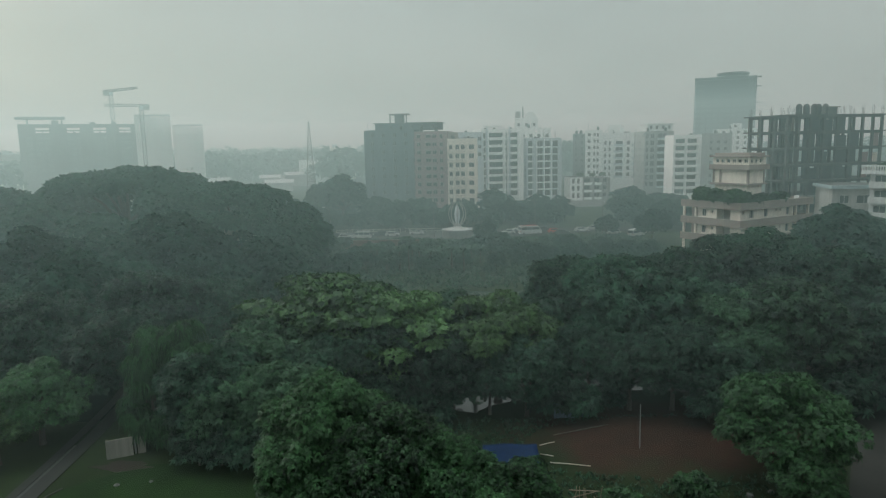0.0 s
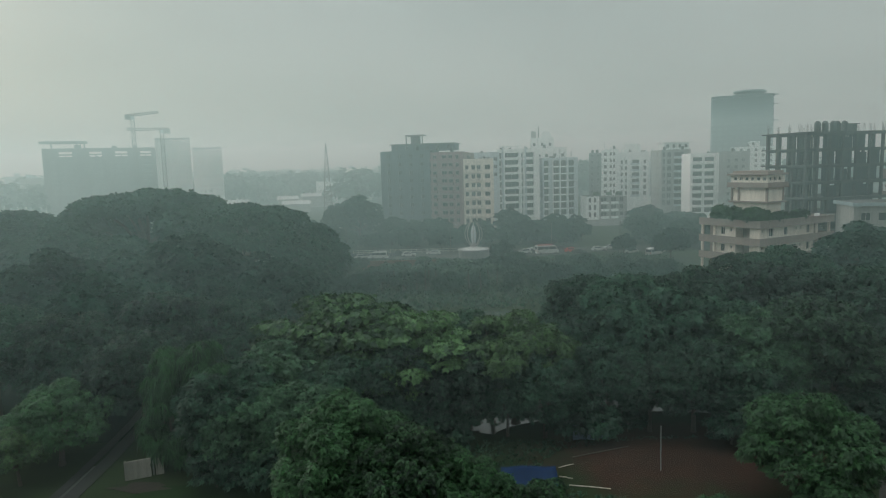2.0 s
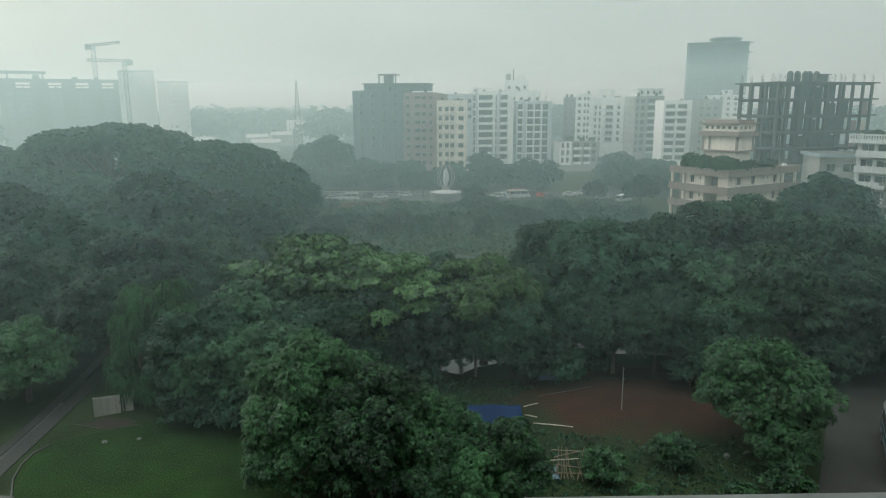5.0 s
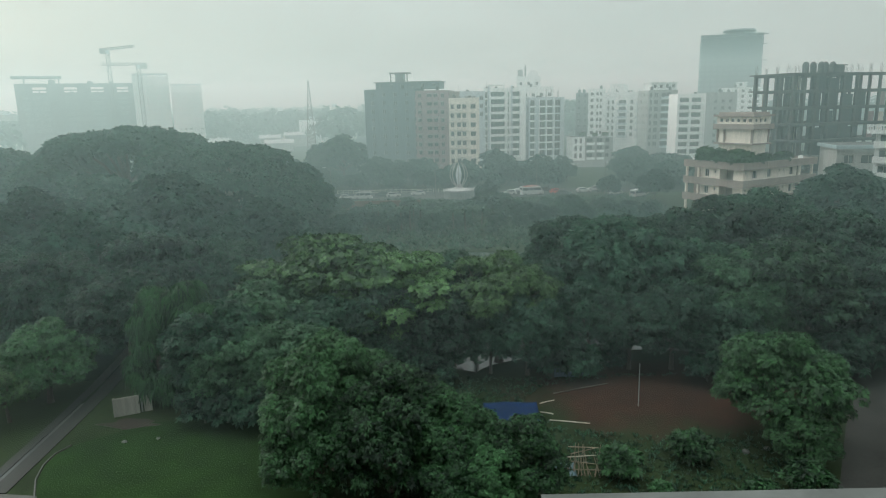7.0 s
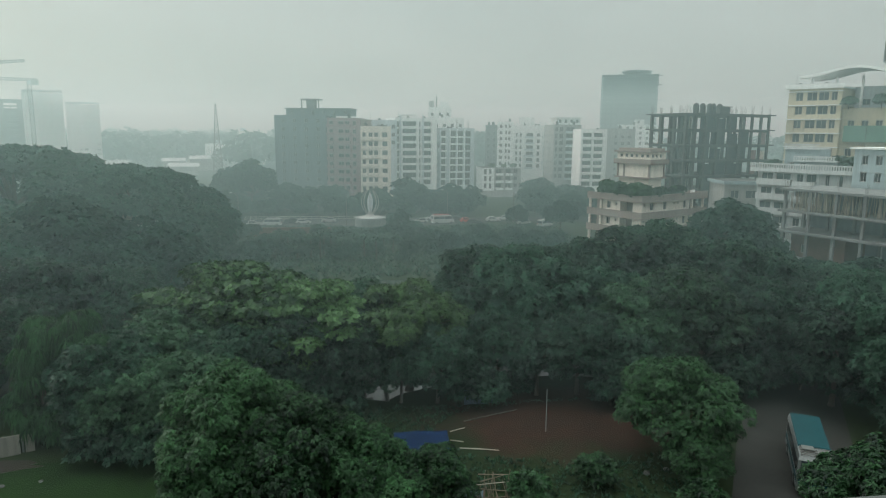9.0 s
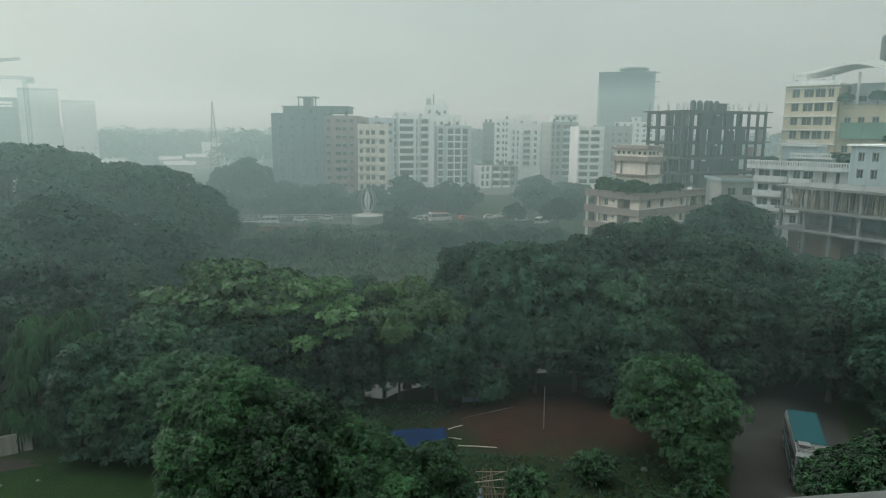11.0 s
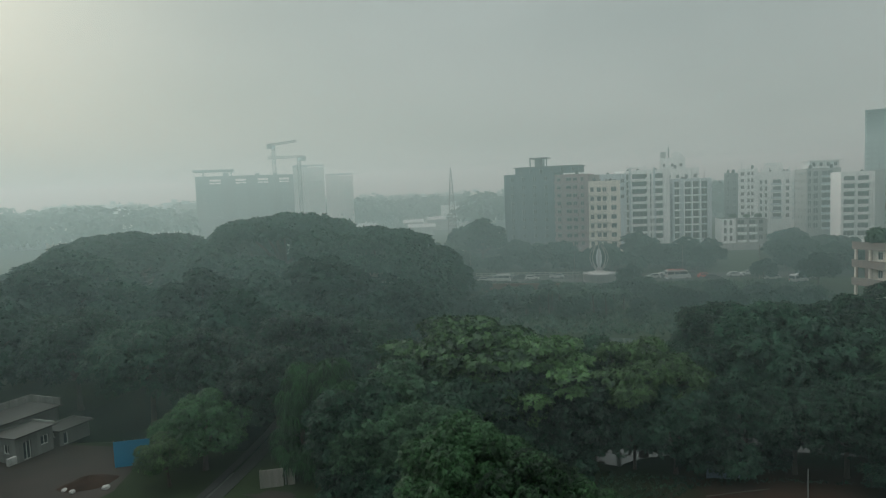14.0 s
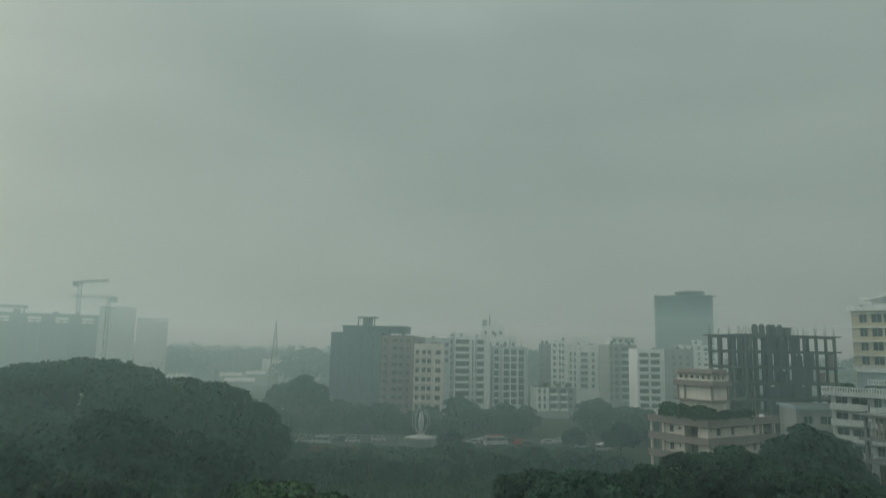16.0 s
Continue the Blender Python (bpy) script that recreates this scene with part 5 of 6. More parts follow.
# ---- monument, walls and street furniture beyond the pond ----
m = thing("monument", P(1.3, 187), -1.3, "pale metal lotus-bud monument on a round white base", "monument")
part("base", Shape().tube([(0, 0, 0), (0, 0, 2.1), (0, 0, 2.12), (0, 0, 2.6)], [4.3, 4.3, 4.5, 4.4], 28).mesh("base", RAW), m)
part("cone", Shape().tube([(0, 0, 2.6), (0, 0, 2.9), (0, 0, 3.5), (0, 0, 4.2)], [3.2, 1.6, 0.8, 0.55], 16).mesh("cone", CONCRETE), m)
for k in range(8):
    a = 6.28318 * k / 8
    pts = []
    for i in range(13):
        f = i / 12
        r = 0.5 + 1.9 * math.sin(math.pi * min(f * 0.96, 1)) ** 0.8
        pts.append((r * math.cos(a), r * math.sin(a), 3.2 + 6.9 * f))
    part("rib", Shape().tube(pts, [0.11] * 12 + [0.06], 6).mesh("rib", CONCRETE), m)
part("bud", Shape().tube([(0, 0, 4), (0, 0, 5.2), (0, 0, 7), (0, 0, 8.6), (0, 0, 9.4)], [0.3, 0.7, 0.85, 0.5, 0.1], 12).mesh("bud", PALE), m)

solid("bank_wall", Shape().box(-30, -6, 0, 0.35, 0, 2.0).box(-30.1, -5.9, -0.06, 0.41, 2.0, 2.12).mesh("bank_wall", BRICK), "low red brick wall along the far bank", "wall", at=(0, 171, 0), turn=0)
rail = thing("road_fence", (-32, 201.5, 0), 0, "low pale concrete fence along the main road", "fence")
for i in range(30):
    part("post", Shape().box(i * 1.6, i * 1.6 + 0.14, 0, 0.14, 0, 1.25).mesh("post", CONCRETE), rail)
part("rail", Shape().box(0, 46.6, 0.02, 0.12, 1.0, 1.12).mesh("rail", CONCRETE), rail)
part("rail", Shape().box(0, 46.6, 0.02, 0.12, 0.4, 0.5).mesh("rail", CONCRETE), rail)


def street_lamp(p, turn, h=9.0):
    s = thing("street_lamp", p, turn, "slim grey street lamp beside the main road", "street lamp", "road lamps")
    part("pole", Shape().tube([(0, 0, 0), (0, 0, h * 0.9), (0.4, 0, h), (1.6, 0, h + 0.2)], [0.11, 0.08, 0.06, 0.05], 6).mesh("pole", RUST), s)
    part("lamp_head", Shape().box(1.5, 2.2, -0.15, 0.15, h + 0.12, h + 0.28).mesh("lamp_head", PALE), s)


for az, d, h in ((-0.7, 190, 9), (7.9, 200, 9), (-9.5, 192, 9), (13.5, 196, 9), (-13.0, 194, 9)):
    street_lamp(P(az, d), 20 * az, h)


# ---- vehicles ----
def wheel(parent, x, y, r=0.33, w=0.22):
    t = part("tyre", Shape().tube([(x, y - w / 2, r), (x, y - w / 2 + 0.03, r), (x, y + w / 2 - 0.03, r), (x, y + w / 2, r)], [r * 0.85, r, r, r * 0.85], 14).mesh("tyre", TYRE), parent)
    part("rim", Shape().tube([(x, y - w / 2 - 0.012, r), (x, y + w / 2 + 0.012, r)], [r * 0.55, r * 0.55], 10).mesh("rim", TIN), t)


def extrude_side(s, outline, y0, y1, slot=0, inset=0.0, mid_z=99):
    """A body from its side outline (x, z); corners above mid_z lean in by inset."""
    n = len(outline)
    v = [(x, y0 + (inset if z > mid_z else 0), z) for x, z in outline] + [(x, y1 - (inset if z > mid_z else 0), z) for x, z in outline]
    s.add(v, [tuple(range(n)), tuple(reversed(range(n, 2 * n)))] + [((i + 1) % n, i, n + i, n + (i + 1) % n) for i in range(n)], slot)
    return s


def car(p, turn, paint, label, size=1.0):
    c = thing("car", p, turn, label, "car", "traffic on the main road")
    c.scale = (size, size, size)
    body = extrude_side(Shape(), [(-2.1, 0.3), (-2.1, 0.75), (-2.0, 0.88), (-1.2, 0.92), (1.0, 0.92), (1.95, 0.78), (2.1, 0.6), (2.1, 0.3)], -0.82, 0.82)
    part("body", body.mesh("body", paint), c)
    part("cabin", extrude_side(Shape(), [(-1.75, 0.91), (-1.35, 1.42), (0.25, 1.46), (1.05, 0.91)], -0.78, 0.78, 0, 0.12, 1.2).mesh("cabin", paint), c)
    for y in (-0.745, 0.745):
        part("side_window", extrude_side(Shape(), [(-1.45, 0.98), (-1.2, 1.34), (0.18, 1.36), (0.75, 0.98)], y - 0.05, y + 0.05).mesh("side_window", GLASS), c)
    part("windscreen", Shape().add([(1.04, -0.7, 0.96), (1.04, 0.7, 0.96), (0.34, 0.6, 1.43), (0.34, -0.6, 1.43)], [(0, 1, 2, 3)]).mesh("windscreen", GLASS), c)
    for x in (-1.3, 1.3):
        for y in (-0.74, 0.74):
            wheel(c, x, y)
    for y in (-0.6, 0.6):
        part("headlight", Shape().box(2.06, 2.12, y - 0.16, y + 0.16, 0.58, 0.72).mesh("headlight", PALE), c)
    return c


def minibus(p, turn, paint, label, L=4.9, W=1.85, H=2.1, roof=None, group="", name="van"):
    """A one-box van: rounded roof, sloping nose, dark window bands, doors, lamps, bumpers and wheels."""
    c = thing(name, p, turn, label, name, group)
    a = L / 2
    side = [(-a, 0.35), (-a, 1.0), (-a + 0.08, H - 0.2), (-a + 0.25, H - 0.04), (-a + 0.6, H), (a - 1.5, H), (a - 1.15, H - 0.1), (a - 0.35, H * 0.55), (a - 0.05, H * 0.47), (a, 0.7), (a, 0.35)]
    part("body", extrude_side(Shape(), side, -W / 2, W / 2, 0, 0.1, H * 0.8).mesh("body", paint), c)
    if roof:
        part("roof", Shape().box(-a + 0.3, a - 1.5, -W / 2 + 0.12, W / 2 - 0.12, H, H + 0.05).mesh("roof", roof), c)
    for y in (-W / 2 + 0.02, W / 2 - 0.02):
        for x0, x1, x2 in ((-a + 0.25, -a + 1.9, -a + 1.9), (-a + 2.05, -a + 3.3, -a + 3.3), (-a + 3.45, a - 0.62, a - 1.02)):
            part("side_window", Shape().add([(x0, y - 0.03, H * 0.56), (x1, y - 0.03, H * 0.56), (x2, y - 0.03 + (0.05 if y < 0 else -0.05), H * 0.84), (x0, y - 0.03 + (0.05 if y < 0 else -0.05), H * 0.84),
                                             (x0, y + 0.03, H * 0.56), (x1, y + 0.03, H * 0.56), (x2, y + 0.03 + (0.05 if y < 0 else -0.05), H * 0.84), (x0, y + 0.03 + (0.05 if y < 0 else -0.05), H * 0.84)],
                                            [(0, 1, 2, 3), (7, 6, 5, 4), (0, 4, 5, 1), (2, 6, 7, 3), (1, 5, 6, 2), (0, 3, 7, 4)]).mesh("side_window", GLASS), c)
    part("windscreen", Shape().add([(a - 0.36, -W / 2 + 0.14, H * 0.58), (a - 0.36, W / 2 - 0.14, H * 0.58), (a - 1.1, W / 2 - 0.2, H - 0.1), (a - 1.1, -W / 2 + 0.2, H - 0.1)], [(0, 1, 2, 3)]).mesh("windscreen", GLASS), c)
    part("rear_window", Shape().box(-a - 0.012, -a + 0.07, -W / 2 + 0.2, W / 2 - 0.2, H * 0.56, H * 0.84).mesh("rear_window", GLASS), c)
    part("bumper", Shape().box(a - 0.02, a + 0.1, -W / 2 + 0.05, W / 2 - 0.05, 0.36, 0.56).mesh("bumper", PALE), c)
    part("bumper", Shape().box(-a - 0.1, -a + 0.02, -W / 2 + 0.05, W / 2 - 0.05, 0.36, 0.56).mesh("bumper", PALE), c)
    for y in (-W / 2 + 0.2, W / 2 - 0.2):
        part("headlight", Shape().box(a - 0.04, a + 0.03, y - 0.13, y + 0.13, 0.72, 0.9).mesh("headlight", TIN), c)
        part("tail_light", Shape().box(-a - 0.02, -a + 0.03, y - 0.08, y + 0.08, 0.8, 1.15).mesh("tail_light", CAR_RED), c)
    for x in (-a + 1.0, a - 1.0):
        for y in (-W / 2 + 0.1, W / 2 - 0.1):
            wheel(c, x, y, 0.34, 0.24)
    return c


minibus((-40.4, 43.4, 0.02), 34, CAR_WHITE, "white passenger van with dark windows on the drive")

bus = thing("bus", (34.9, 44.9, 0.02), math.degrees(math.atan2(-7.2, -4.1)), "old white and teal bus with a faded teal roof", "bus")
part("body", extrude_side(Shape(), [(-4.3, 0.45), (-4.3, 2.7), (-4.15, 2.98), (4.0, 2.98), (4.25, 2.75), (4.35, 1.6), (4.35, 0.45)], -1.2, 1.2, 0, 0.08, 2.8).mesh("body", BUS_WHITE), bus)
part("roof", extrude_side(Shape(), [(-4.2, 2.985), (-4.1, 3.08), (2.2, 3.1), (2.3, 2.985)], -1.08, 1.08).mesh("roof", TEAL), bus, "faded teal roof sheet")
rk = Shape()
for i in range(6):
    rk.box(2.45 + i * 0.28, 2.52 + i * 0.28, -1.0, 1.0, 3.06, 3.1)
for y in (-1.0, 0.94):
    rk.box(2.4, 3.95, y, y + 0.06, 2.985, 3.06)
part("roof_rack", rk.mesh("roof_rack", RUST), bus, "rusty roof rack")
part("load", Shape().box(2.5, 3.2, -0.9, -0.1, 3.1, 3.22).box(3.0, 3.8, 0.1, 0.85, 3.1, 3.2).mesh("load", TIN), bus)
for y in (-1.205, 1.205):
    part("stripe", Shape().box(-4.2, 4.1, y - 0.006, y + 0.006, 0.95, 1.35).mesh("stripe", TEAL), bus)
    for i in range(6):
        part("side_window", Shape().box(-4.0 + i * 1.32, -2.85 + i * 1.32, y - 0.012, y + 0.012, 1.6, 2.5).mesh("side_window", GLASS), bus)
part("windscreen", Shape().add([(4.362, -1.05, 1.65), (4.362, 1.05, 1.65), (4.27, 1.0, 2.72), (4.27, -1.0, 2.72), (4.3, -1.05, 1.65), (4.3, 1.05, 1.65), (4.2, 1.0, 2.72), (4.2, -1.0, 2.72)],
                                [(0, 1, 2, 3), (7, 6, 5, 4), (0, 4, 5, 1), (2, 6, 7, 3), (1, 5, 6, 2), (0, 3, 7, 4)]).mesh("windscreen", GLASS), bus)
part("front_panel", Shape().box(4.345, 4.37, -1.1, 1.1, 0.85, 1.5).mesh("front_panel", TEAL), bus)
part("bumper", Shape().box(4.36, 4.52, -1.15, 1.15, 0.45, 0.72).mesh("bumper", TIN), bus)
for y in (-0.85, 0.85):
    part("headlight", Shape().box(4.36, 4.4, y - 0.14, y + 0.14, 0.8, 1.0).mesh("headlight", TIN), bus)
    for x in (-2.6, 2.7):
        wheel(bus, x, y * 1.28, 0.48, 0.3)

TRAFFIC = ((-9.2, 193, CAR_DARK, "dark saloon car on the main road"), (-8.3, 192, CAR_WHITE, "white saloon car on the main road"), (-5.3, 195, CAR_DARK, "dark saloon car on the main road"),
           (-4.3, 193.5, CAR_WHITE, "white saloon car on the main road"), (5.6, 194, CAR_WHITE, "white saloon car on the main road"), (10.2, 193, CAR_DARK, "dark saloon car on the main road"),
           (14.4, 194, CAR_WHITE, "white saloon car on the main road"), (17.0, 197, CAR_WHITE, "white saloon car on the main road"), (-2.2, 196, CAR_WHITE, "white saloon car on the main road"), (11.8, 199, CAR_WHITE, "white saloon car on the main road"), (6.6, 201, CAR_WHITE, "white saloon car on the main road"), (8.7, 200, CAR_DARK, "dark saloon car on the main road"), (12.7, 203, CAR_WHITE, "white saloon car on the main road"), (-3.4, 203, CAR_DARK, "dark saloon car on the main road"), (-10.4, 196, CAR_WHITE, "white saloon car on the main road"), (9.6, 196, CAR_RED, "red saloon car on the main road"))
for i, (az, d, paint, lab) in enumerate(TRAFFIC):
    car(P(az, d, 0.03), (4 if i % 2 else 184) - az * 0.3, paint, lab)
minibus(P(-6.9, 191, 0.03), 178, CAR_WHITE, "white minibus with dark windows on the main road", 5.2, 1.9, 2.2, None, "traffic on the main road", "minibus")
minibus(P(7.5, 193, 0.03), 12, CAR_WHITE, "white and red minibus on the main road", 6.4, 2.1, 2.6, CAR_RED, "traffic on the main road", "minibus")
minibus(P(16.2, 190, 0.03), 40, CAR_WHITE, "white minibus parked by the road", 5.2, 1.9, 2.2, None, "traffic on the main road", "minibus")

# ---- things in the park ----
c = thing("concrete_panels", (-29.0, 54.0, 0), 24, "two stained upright concrete panels standing on the lawn", "panels")
part("panel", Shape().box(0, 2.1, 0, 0.14, 0, 1.65).box(0.0, 0.16, 0.14, 0.5, 0, 1.6).mesh("panel", mat("stained_panel", (0.2, 0.19, 0.17), 0.9, 1.2, 0.4, 0.3, stain=0.6, spec=0.1)), c)
part("panel", Shape().box(2.45, 3.1, 0.1, 0.24, 0, 1.5).mesh("panel", MATS["stained_panel"]), c)
part("post", Shape().box(2.2, 2.34, 0.2, 0.34, 0, 1.4).mesh("post", RAW), c)

c = thing("sheet_fence", (-45.9, 56.6, 0), 24, "bright blue sheet fence on posts beside the yard", "fence")
for i in range(4):
    s = Shape()
    for k in range(7):
        x = i * 1.02 + k * 0.145
        s.box(x, x + 0.08, 0, 0.05, 0.1, 2.7).box(x + 0.08, x + 0.145, 0.03, 0.07, 0.1, 2.7)
    part("panel", s.mesh("panel", CYAN), c)
for i in range(5):
    part("post", Shape().box(i * 1.0 - 0.04, i * 1.0 + 0.04, 0.08, 0.16, 0, 2.8).mesh("post", RUST), c)


def hut(p, turn, L, W, H, label, holes, lip=0.35):
    """A flat-roofed hut: pale stained walls, door and window openings, a slab roof with a low lip."""
    h = thing("hut", p, turn, label, "hut")
    block(h, 0, L, 0, W, 0, H, mat("stained_hut_wall", (0.15, 0.15, 0.142), 0.9, 1.0, 0.4, 0.3, stain=0.6, spec=0.1), front=holes, left=[(W * 0.4, W * 0.4 + 0.9, 0.9, min(1.9, H - 0.3))], label="stained wall")
    part("roof", Shape().box(-0.35, L + 0.35, -0.45, W + 0.3, H + 0.002, H + 0.14).mesh("roof", APRON), h, "wet dark slab roof")
    part("roof_edge", Shape().box(-0.3, L + 0.3, W, W + 0.2, H + 0.14, H + 0.14 + lip).box(L + 0.05, L + 0.25, -0.3, W, H + 0.14, H + 0.14 + lip).mesh("roof_edge", MATS["stained_hut_wall"]), h)
    return h


hut((-62.6, 46.0, 0), 80, 19.0, 4.5, 3.4, "long flat-roofed hut at the muddy yard", rows(evenly(19.0, 5, 1.1), 0, 1, 3, 0.9, 2.1), 0.8)
h = hut((-57.2, 56.4, 0), 82, 4.4, 3.0, 2.7, "stained white hut with a dark doorway", [(0.9, 1.8, 0.05, 2.0), (2.9, 3.9, 0.9, 1.9)], 0.2)
part("air_conditioner", Shape().box(-1.0, -0.1, -0.3, 0.1, 0.2, 0.95).tube([(-0.55, -0.31, 0.58), (-0.55, -0.33, 0.58)], [0.26, 0.26], 14).mesh("air_conditioner", CONCRETE), h, "white outdoor unit beside the wall")
hut((-56.3, 61.3, 0), 80, 3.8, 2.6, 1.75, "low stained white lean-to with a slab roof", [(0.5, 1.1, 0.05, 1.4)], 0.1)
mv, mf = [], []
for j in range(9):
    for i in range(24):
        t, q = 6.28318 * i / 24, j / 8
        mv.append((2.6 * q * math.cos(t) * (1 + 0.12 * math.sin(3 * t)), 1.5 * q * math.sin(t) * (1 + 0.1 * math.sin(4 * t)), 0.75 * (1 - q ** 1.6) * (1 + 0.15 * math.sin(5 * t + j))))
for j in range(8):
    for i in range(24):
        mf.append((j * 24 + i, (j + 1) * 24 + i, (j + 1) * 24 + (i + 1) % 24, j * 24 + (i + 1) % 24))
solid("earth_mound", mesh_of("earth_mound", mv, mf, [SOIL], None, True), "low heap of red earth", "earth heap", at=(-46.0, 53.0, 0.0), turn=40)


def stone(p, r, seed, material, label, name="stone"):
    g = random.Random(seed)
    bm = bmesh.new()
    bmesh.ops.create_icosphere(bm, subdivisions=2, radius=r)
    for v in bm.verts:
        v.co *= g.uniform(0.8, 1.15)
        v.co.z = max(v.co.z * 0.6, -0.3 * r)
    me = bpy.data.meshes.new(name)
    bm.to_mesh(me)
    bm.free()
    me.materials.append(material)
    solid(name, me, label, name, at=(p[0], p[1], 0.3 * r + (p[2] if len(p) > 2 else 0)))


for i, (x, y, r) in enumerate(((-43.6, 52.4, 0.4), (-47.2, 51.4, 0.3), (-46.2, 51.2, 0.3), (-52, 46.5, 0.5), (-53.0, 42.5, 0.5))):
    stone((x, y), r, i, CONCRETE, "pale bag of rubble lying in the yard", "rubble_bag")
for i, (x, y, r) in enumerate(((22.2, 46.0, 0.28), (24.0, 46.4, 0.26), (-26.0, 49.5, 0.22), (-23.5, 50.0, 0.18))):
    stone((x, y), r, 20 + i, WETCON, "grey stone lying on the grass")

# tarpaulins, bamboo fence and poles on the soil
def sheet(name, corners, material, label, sag=0.25, n=10):
    a, b, c, e = [Vector(q) for q in corners]
    v, f = [], []
    for j in range(n + 1):
        for i in range(n + 1):
            u, w = i / n, j / n
            p = (a * (1 - u) + b * u) * (1 - w) + (e * (1 - u) + c * u) * w
            p.z += -sag * math.sin(math.pi * u) * math.sin(math.pi * w) + 0.05 * math.sin(9 * u + 4 * w)
            v.append(tuple(p))
    for j in range(n):
        for i in range(n):
            f.append((j * (n + 1) + i, j * (n + 1) + i + 1, (j + 1) * (n + 1) + i + 1, (j + 1) * (n + 1) + i))
    ob = solid(name, mesh_of(name, v, f, [material], None, True), label, "tarpaulin")
    ob.modifiers.new("thick", "SOLIDIFY").thickness = 0.02
    return ob


sheet("tarpaulin", ((2.8, 50.8, 0.25), (7.6, 51.0, 0.3), (7.5, 53.0, 1.15), (3.0, 53.0, 1.2)), BLUE, "blue plastic tarpaulin slung low under the trees")
sheet("tarpaulin", ((10.2, 60.5, 0.1), (13.6, 60.8, 0.1), (13.5, 60.9, 2.3), (10.2, 60.6, 2.2)), mat("grey_blue_tarpaulin", (0.09, 0.13, 0.2), 0.5, 0.8, 0.3, 0.4), "grey-blue plastic sheet hung between trees", 0.0)
sheet("tarpaulin", ((7.3, 43.2, 0.1), (9.0, 43.0, 0.1), (9.0, 44.2, 0.5), (7.4, 44.2, 0.4)), mat("light_blue_sheet", (0.045, 0.08, 0.1), 0.5, 0.8, 0.3), "light-blue plastic sheet in the grass", 0.1)


def pole_thing(name, a, b, r, label, material=BAMBOO, category="pole"):
    return solid(name, Shape().tube([a, tuple((Vector(a) + Vector(b)) / 2 + Vector((0, 0, 0.02))), b], [r, r * 0.95, r * 0.8], 6).mesh(name, material), label, category)


pole_thing("bamboo_pole", (7.9, 53.4, 0.02), (8.6, 51.2, 0.9), 0.06, "bamboo pole propping the tarpaulin")
pole_thing("bamboo_pole", (7.8, 53.2, 0.9), (9.1, 53.6, 1.0), 0.05, "bamboo pole propping the tarpaulin")
pole_thing("bamboo_pole", (8.4, 51.8, 0.06), (11.6, 51.0, 0.08), 0.06, "bamboo pole lying on the soil")
pole_thing("bamboo_pole", (9.6, 57.0, 0.06), (15.0, 59.0, 0.08), 0.06, "dark pole lying on the soil", BARK)
pole_thing("post", (16.5, 54.2, 0.0), (16.5, 54.25, 3.9), 0.05, "thin upright post in the soil", RAW)
fence = thing("bamboo_fence", (8.3, 43.4, 0), -8, "leaning fence of split bamboo stakes and rails", "fence")
g1 = random.Random(4)
for i in range(20):
    x = i * 0.13 + g1.uniform(-0.1, 0.1)
    part("stake", Shape().tube([(x, g1.uniform(-0.2, 0.2), 0), (x + g1.uniform(-0.7, 0.5), g1.uniform(0.1, 1.1), g1.uniform(0.9, 2.2))], [0.03, 0.02], 5).mesh("stake", OLDBAMBOO), fence)
for x0, x1, y1, z0, z1 in ((-0.2, 4.9, 0.5, 1.2, 1.75), (-0.4, 3.4, 0.1, 0.25, 0.5), (0.1, 2.3, 0.7, 2.05, 1.85), (0.0, 2.9, 0.3, 0.95, 0.75), (0.3, 2.0, 0.9, 1.5, 1.7)):
    part("rail", Shape().tube([(x0, 0.3, z0), (x1, y1, z1)], [0.045, 0.03], 6).mesh("rail", OLDBAMBOO if z0 != 1.2 else BAMBOO), fence)
SHRUB = "leafy green shrub standing in the grass"
for az, d, sz in ((21.6, 48.2, 1.05), (27.2, 43.6, 0.9), (15.6, 44.6, 1.0), (19.2, 42.6, 0.55), (30.5, 47.0, 1.0), (14.4, 46.6, 0.5)):
    tree("shrub", az, d, sz, az * 20, SHRUB, name="shrub")


# ---- palms on the far bank ----
def palm(p, h, seed, label="banana palm with ragged arching leaves"):
    g = random.Random(seed)
    t = thing("palm", p, g.uniform(0, 360), label, "palm", "bank palms")
    part("trunk", Shape().tube([(0, 0, -0.1), (0.1, 0, h * 0.5), (0.15, 0.1, h)], [0.22, 0.17, 0.12], 7).mesh("trunk", BARK), t)
    for k in range(11):
        a, up, L = 6.283 * k / 11 + g.uniform(-0.2, 0.2), g.uniform(0.8, 1.7), g.uniform(2.0, 3.0)
        v, f = [], []
        for i in range(8):
            q = i / 7
            r, z = L * q * 0.85, h + up * L * q * (1 - q * 0.95)
            w = 0.3 * math.sin(math.pi * min(0.12 + q * 0.88, 1)) + 0.03
            cx, cy = r * math.cos(a) + 0.15, r * math.sin(a) + 0.1
            v += [(cx - w * math.sin(a), cy + w * math.cos(a), z - 0.12), (cx, cy, z), (cx + w * math.sin(a), cy - w * math.cos(a), z - 0.12)]
        for i in range(7):
            f += [(3 * i, 3 * i + 1, 3 * i + 4, 3 * i + 3), (3 * i + 1, 3 * i + 2, 3 * i + 5, 3 * i + 4)]
        part("frond", mesh_of("frond", v, f, [LEAF_DARK]), t)


g1 = random.Random(17)
for i in range(16):
    palm(P(-6.2 + 0.62 * i + g1.uniform(-0.2, 0.2), g1.uniform(136, 146)), g1.uniform(2.4, 4.6), i)

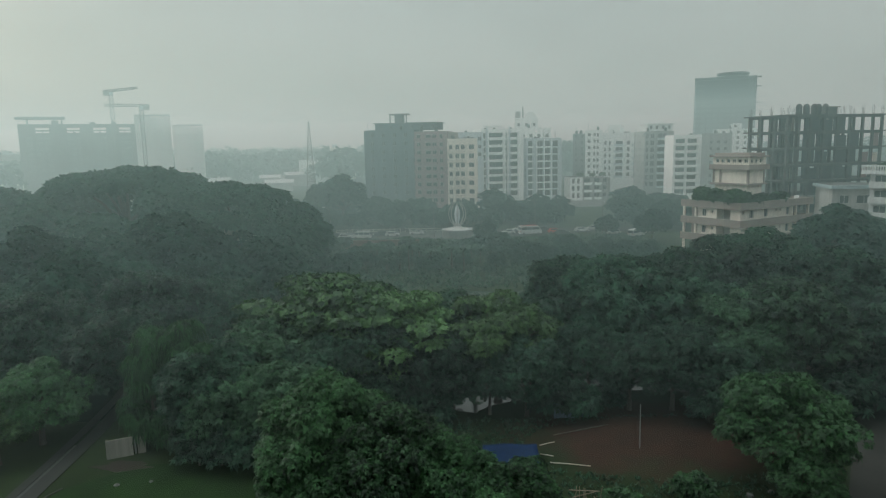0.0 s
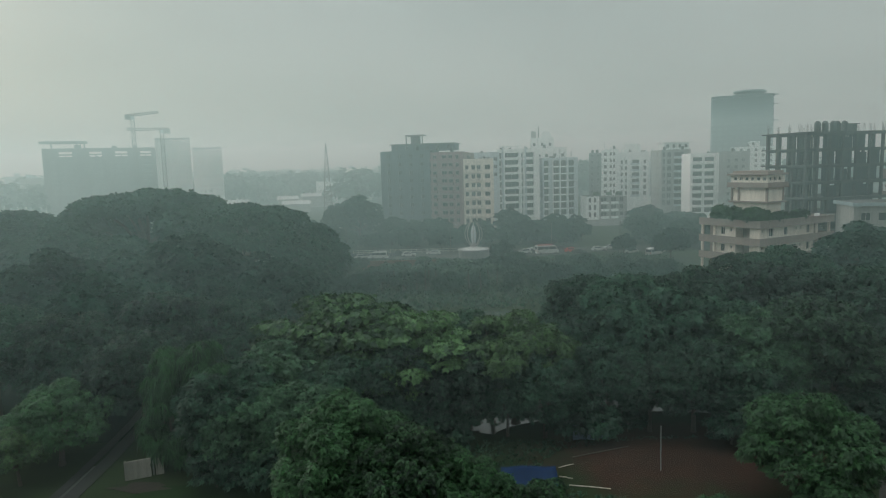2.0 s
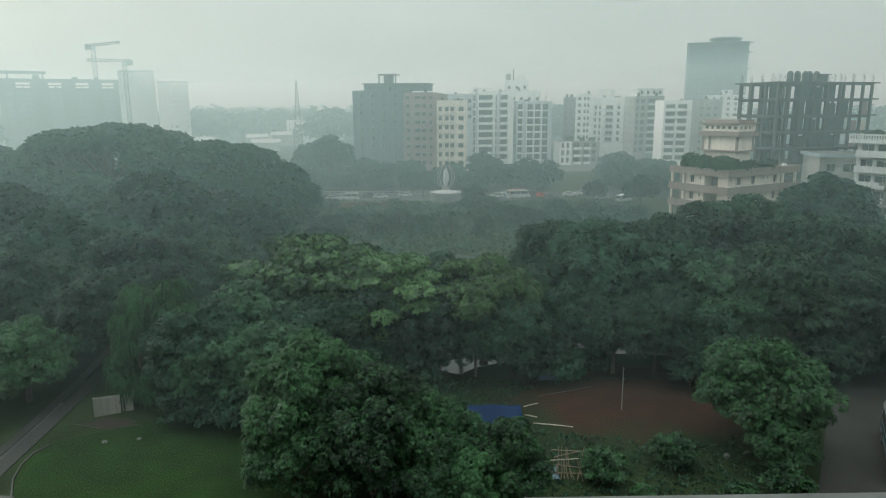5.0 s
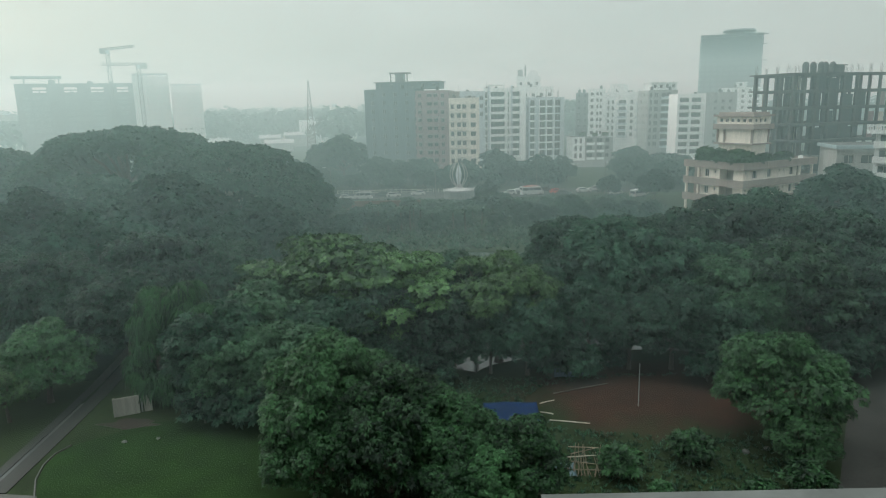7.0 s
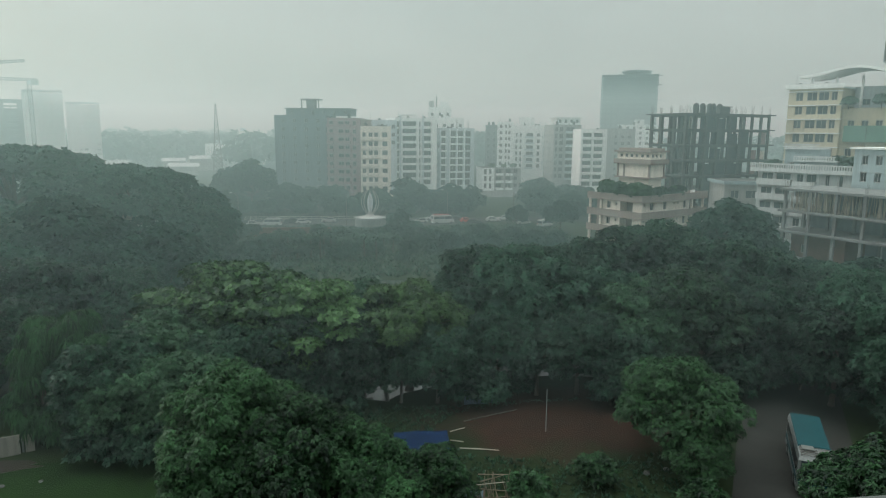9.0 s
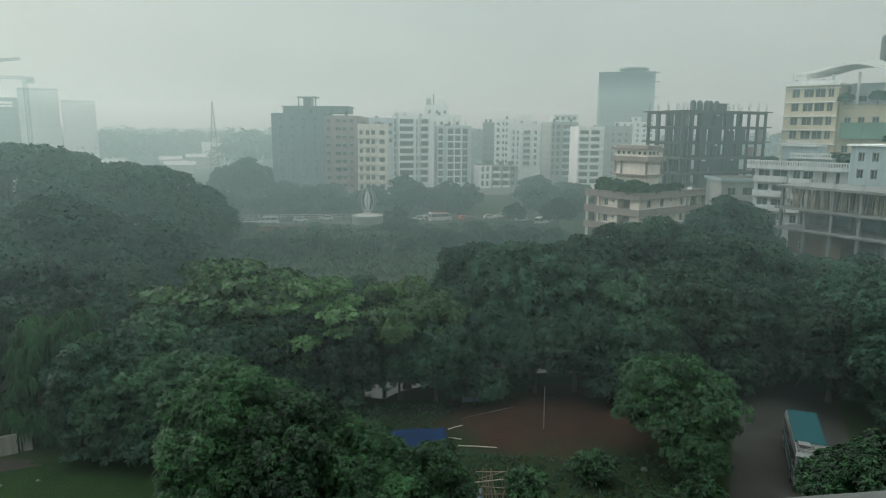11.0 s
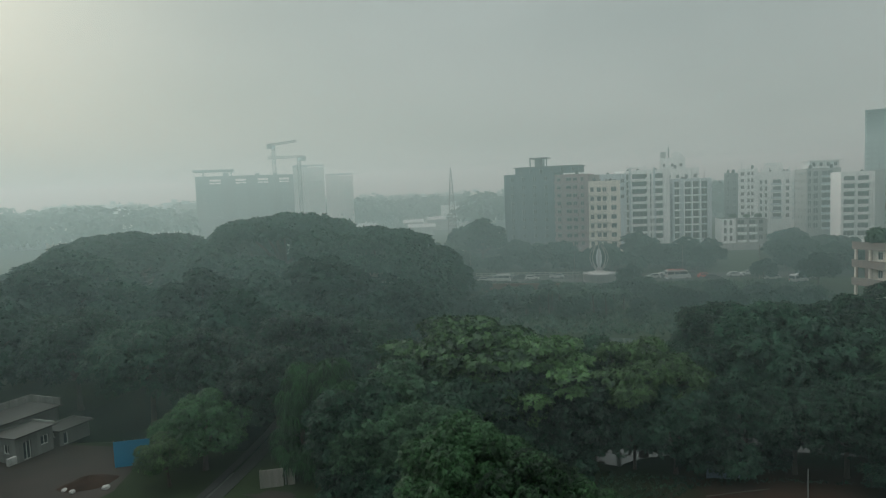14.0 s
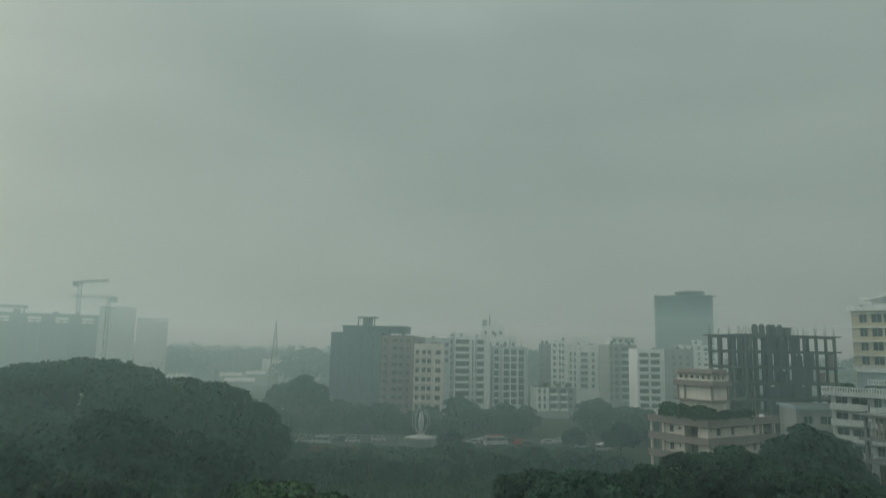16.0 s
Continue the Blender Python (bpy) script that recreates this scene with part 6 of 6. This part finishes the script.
# ---- low town in the haze ----
g1 = random.Random(6)
for i, (az0, az1, d, h) in enumerate(((-20.2, -17.4, 430, 8.5), (-15.0, -13.4, 460, 8.5), (-13.0, -10.6, 470, 9.5), (-14.6, -12.4, 420, 7.0), (-16.9, -15.6, 520, 12.0))):
    b, w = site("shed", az0, d, az1, d, "long low shed with pale roof in the haze", "shed")
    block(b, 0, w, 0, 12, 0, h - 2, CONCRETE, front=rows(evenly(w, 5, 1.6), 0, 1, 4, 1, 2.6), label="grey wall", panes=False)
    part("roof", Shape().add([(-0.6, -0.8, h - 1.9), (w + 0.6, -0.8, h - 1.9), (w + 0.6, 6, h), (-0.6, 6, h), (-0.6, 12.8, h - 1.9), (w + 0.6, 12.8, h - 1.9),
                              (-0.6, -0.8, h - 2.1), (w + 0.6, -0.8, h - 2.1)], [(0, 1, 2, 3), (3, 2, 5, 4), (6, 7, 1, 0)]).mesh("roof", PALE_ROOF), b, "pale sheet roof")
for i in range(64):
    az, d = g1.uniform(-56, -9), g1.uniform(470, 780)
    if -33 < az < -18 and d > 380:
        az -= 16
    w0 = g1.uniform(10, 26)
    h = 26 + d * math.tan(radians(g1.uniform(-1.5, 0.12)))
    b, w = site("house", az, d, az + math.degrees(w0 / d), d, "pale town house far off in the haze", "house")
    n = max(int(h / 3.3) - 1, 1)
    block(b, 0, w, 0, 12, 0, h, (PALE, WHITE, CONCRETE, CREAM)[i % 4], front=rows(evenly(w, max(int(w / 4), 2), 1.6), 1, n, 3.3), label="pale wall", panes=False)
    part("stair_head", Shape().box(w * 0.3, w * 0.3 + 4, 3, 8, h, h + 2.4).mesh("stair_head", PALE), b)


# ---- roof gardens and clutter ----
g1 = random.Random(31)
for k in range(26):
    x, y = (g1.uniform(0.6, 13.0), g1.uniform(0.3, 1.5)) if k % 2 else (g1.uniform(0.3, 3.4), g1.uniform(1.5, 12.5))
    tree("shrub", 0, 0, g1.uniform(0.6, 1.25), g1.uniform(0, 360), "potted shrub in a roof garden", "roof garden plants", name="shrub", at=tuple(villa @ Vector((x, y, VILLA_H - 0.95))), high=1.3)
for az, d, z, sz in ((35.2, 172, 18.45, 1.0), (36.0, 171, 18.45, 1.3), (37.0, 171, 18.45, 1.1), (37.8, 170, 18.45, 1.5), (38.6, 169, 18.45, 1.4), (39.4, 168, 18.45, 1.2), (33.6, 171, 18.45, 1.0), (42.0, 146, 24.0, 1.0), (43.0, 146, 24.0, 1.2), (33.2, 170, 18.5, 0.8), (34.0, 170, 18.5, 0.6), (38.2, 163, 18.5, 0.8),
                    (38.0, 200, 33.1, 1.2), (40.0, 199, 33.1, 1.4), (11.6, 287, 11.3, 0.9), (12.6, 288, 11.3, 0.8), (13.4, 288, 11.3, 0.9), (41.0, 148, 24.0, 0.8)):
    tree("shrub", 0, 0, sz, g1.uniform(0, 360), "potted shrub in a roof garden", "roof garden plants", name="shrub", at=tuple(P(az, d, z)))
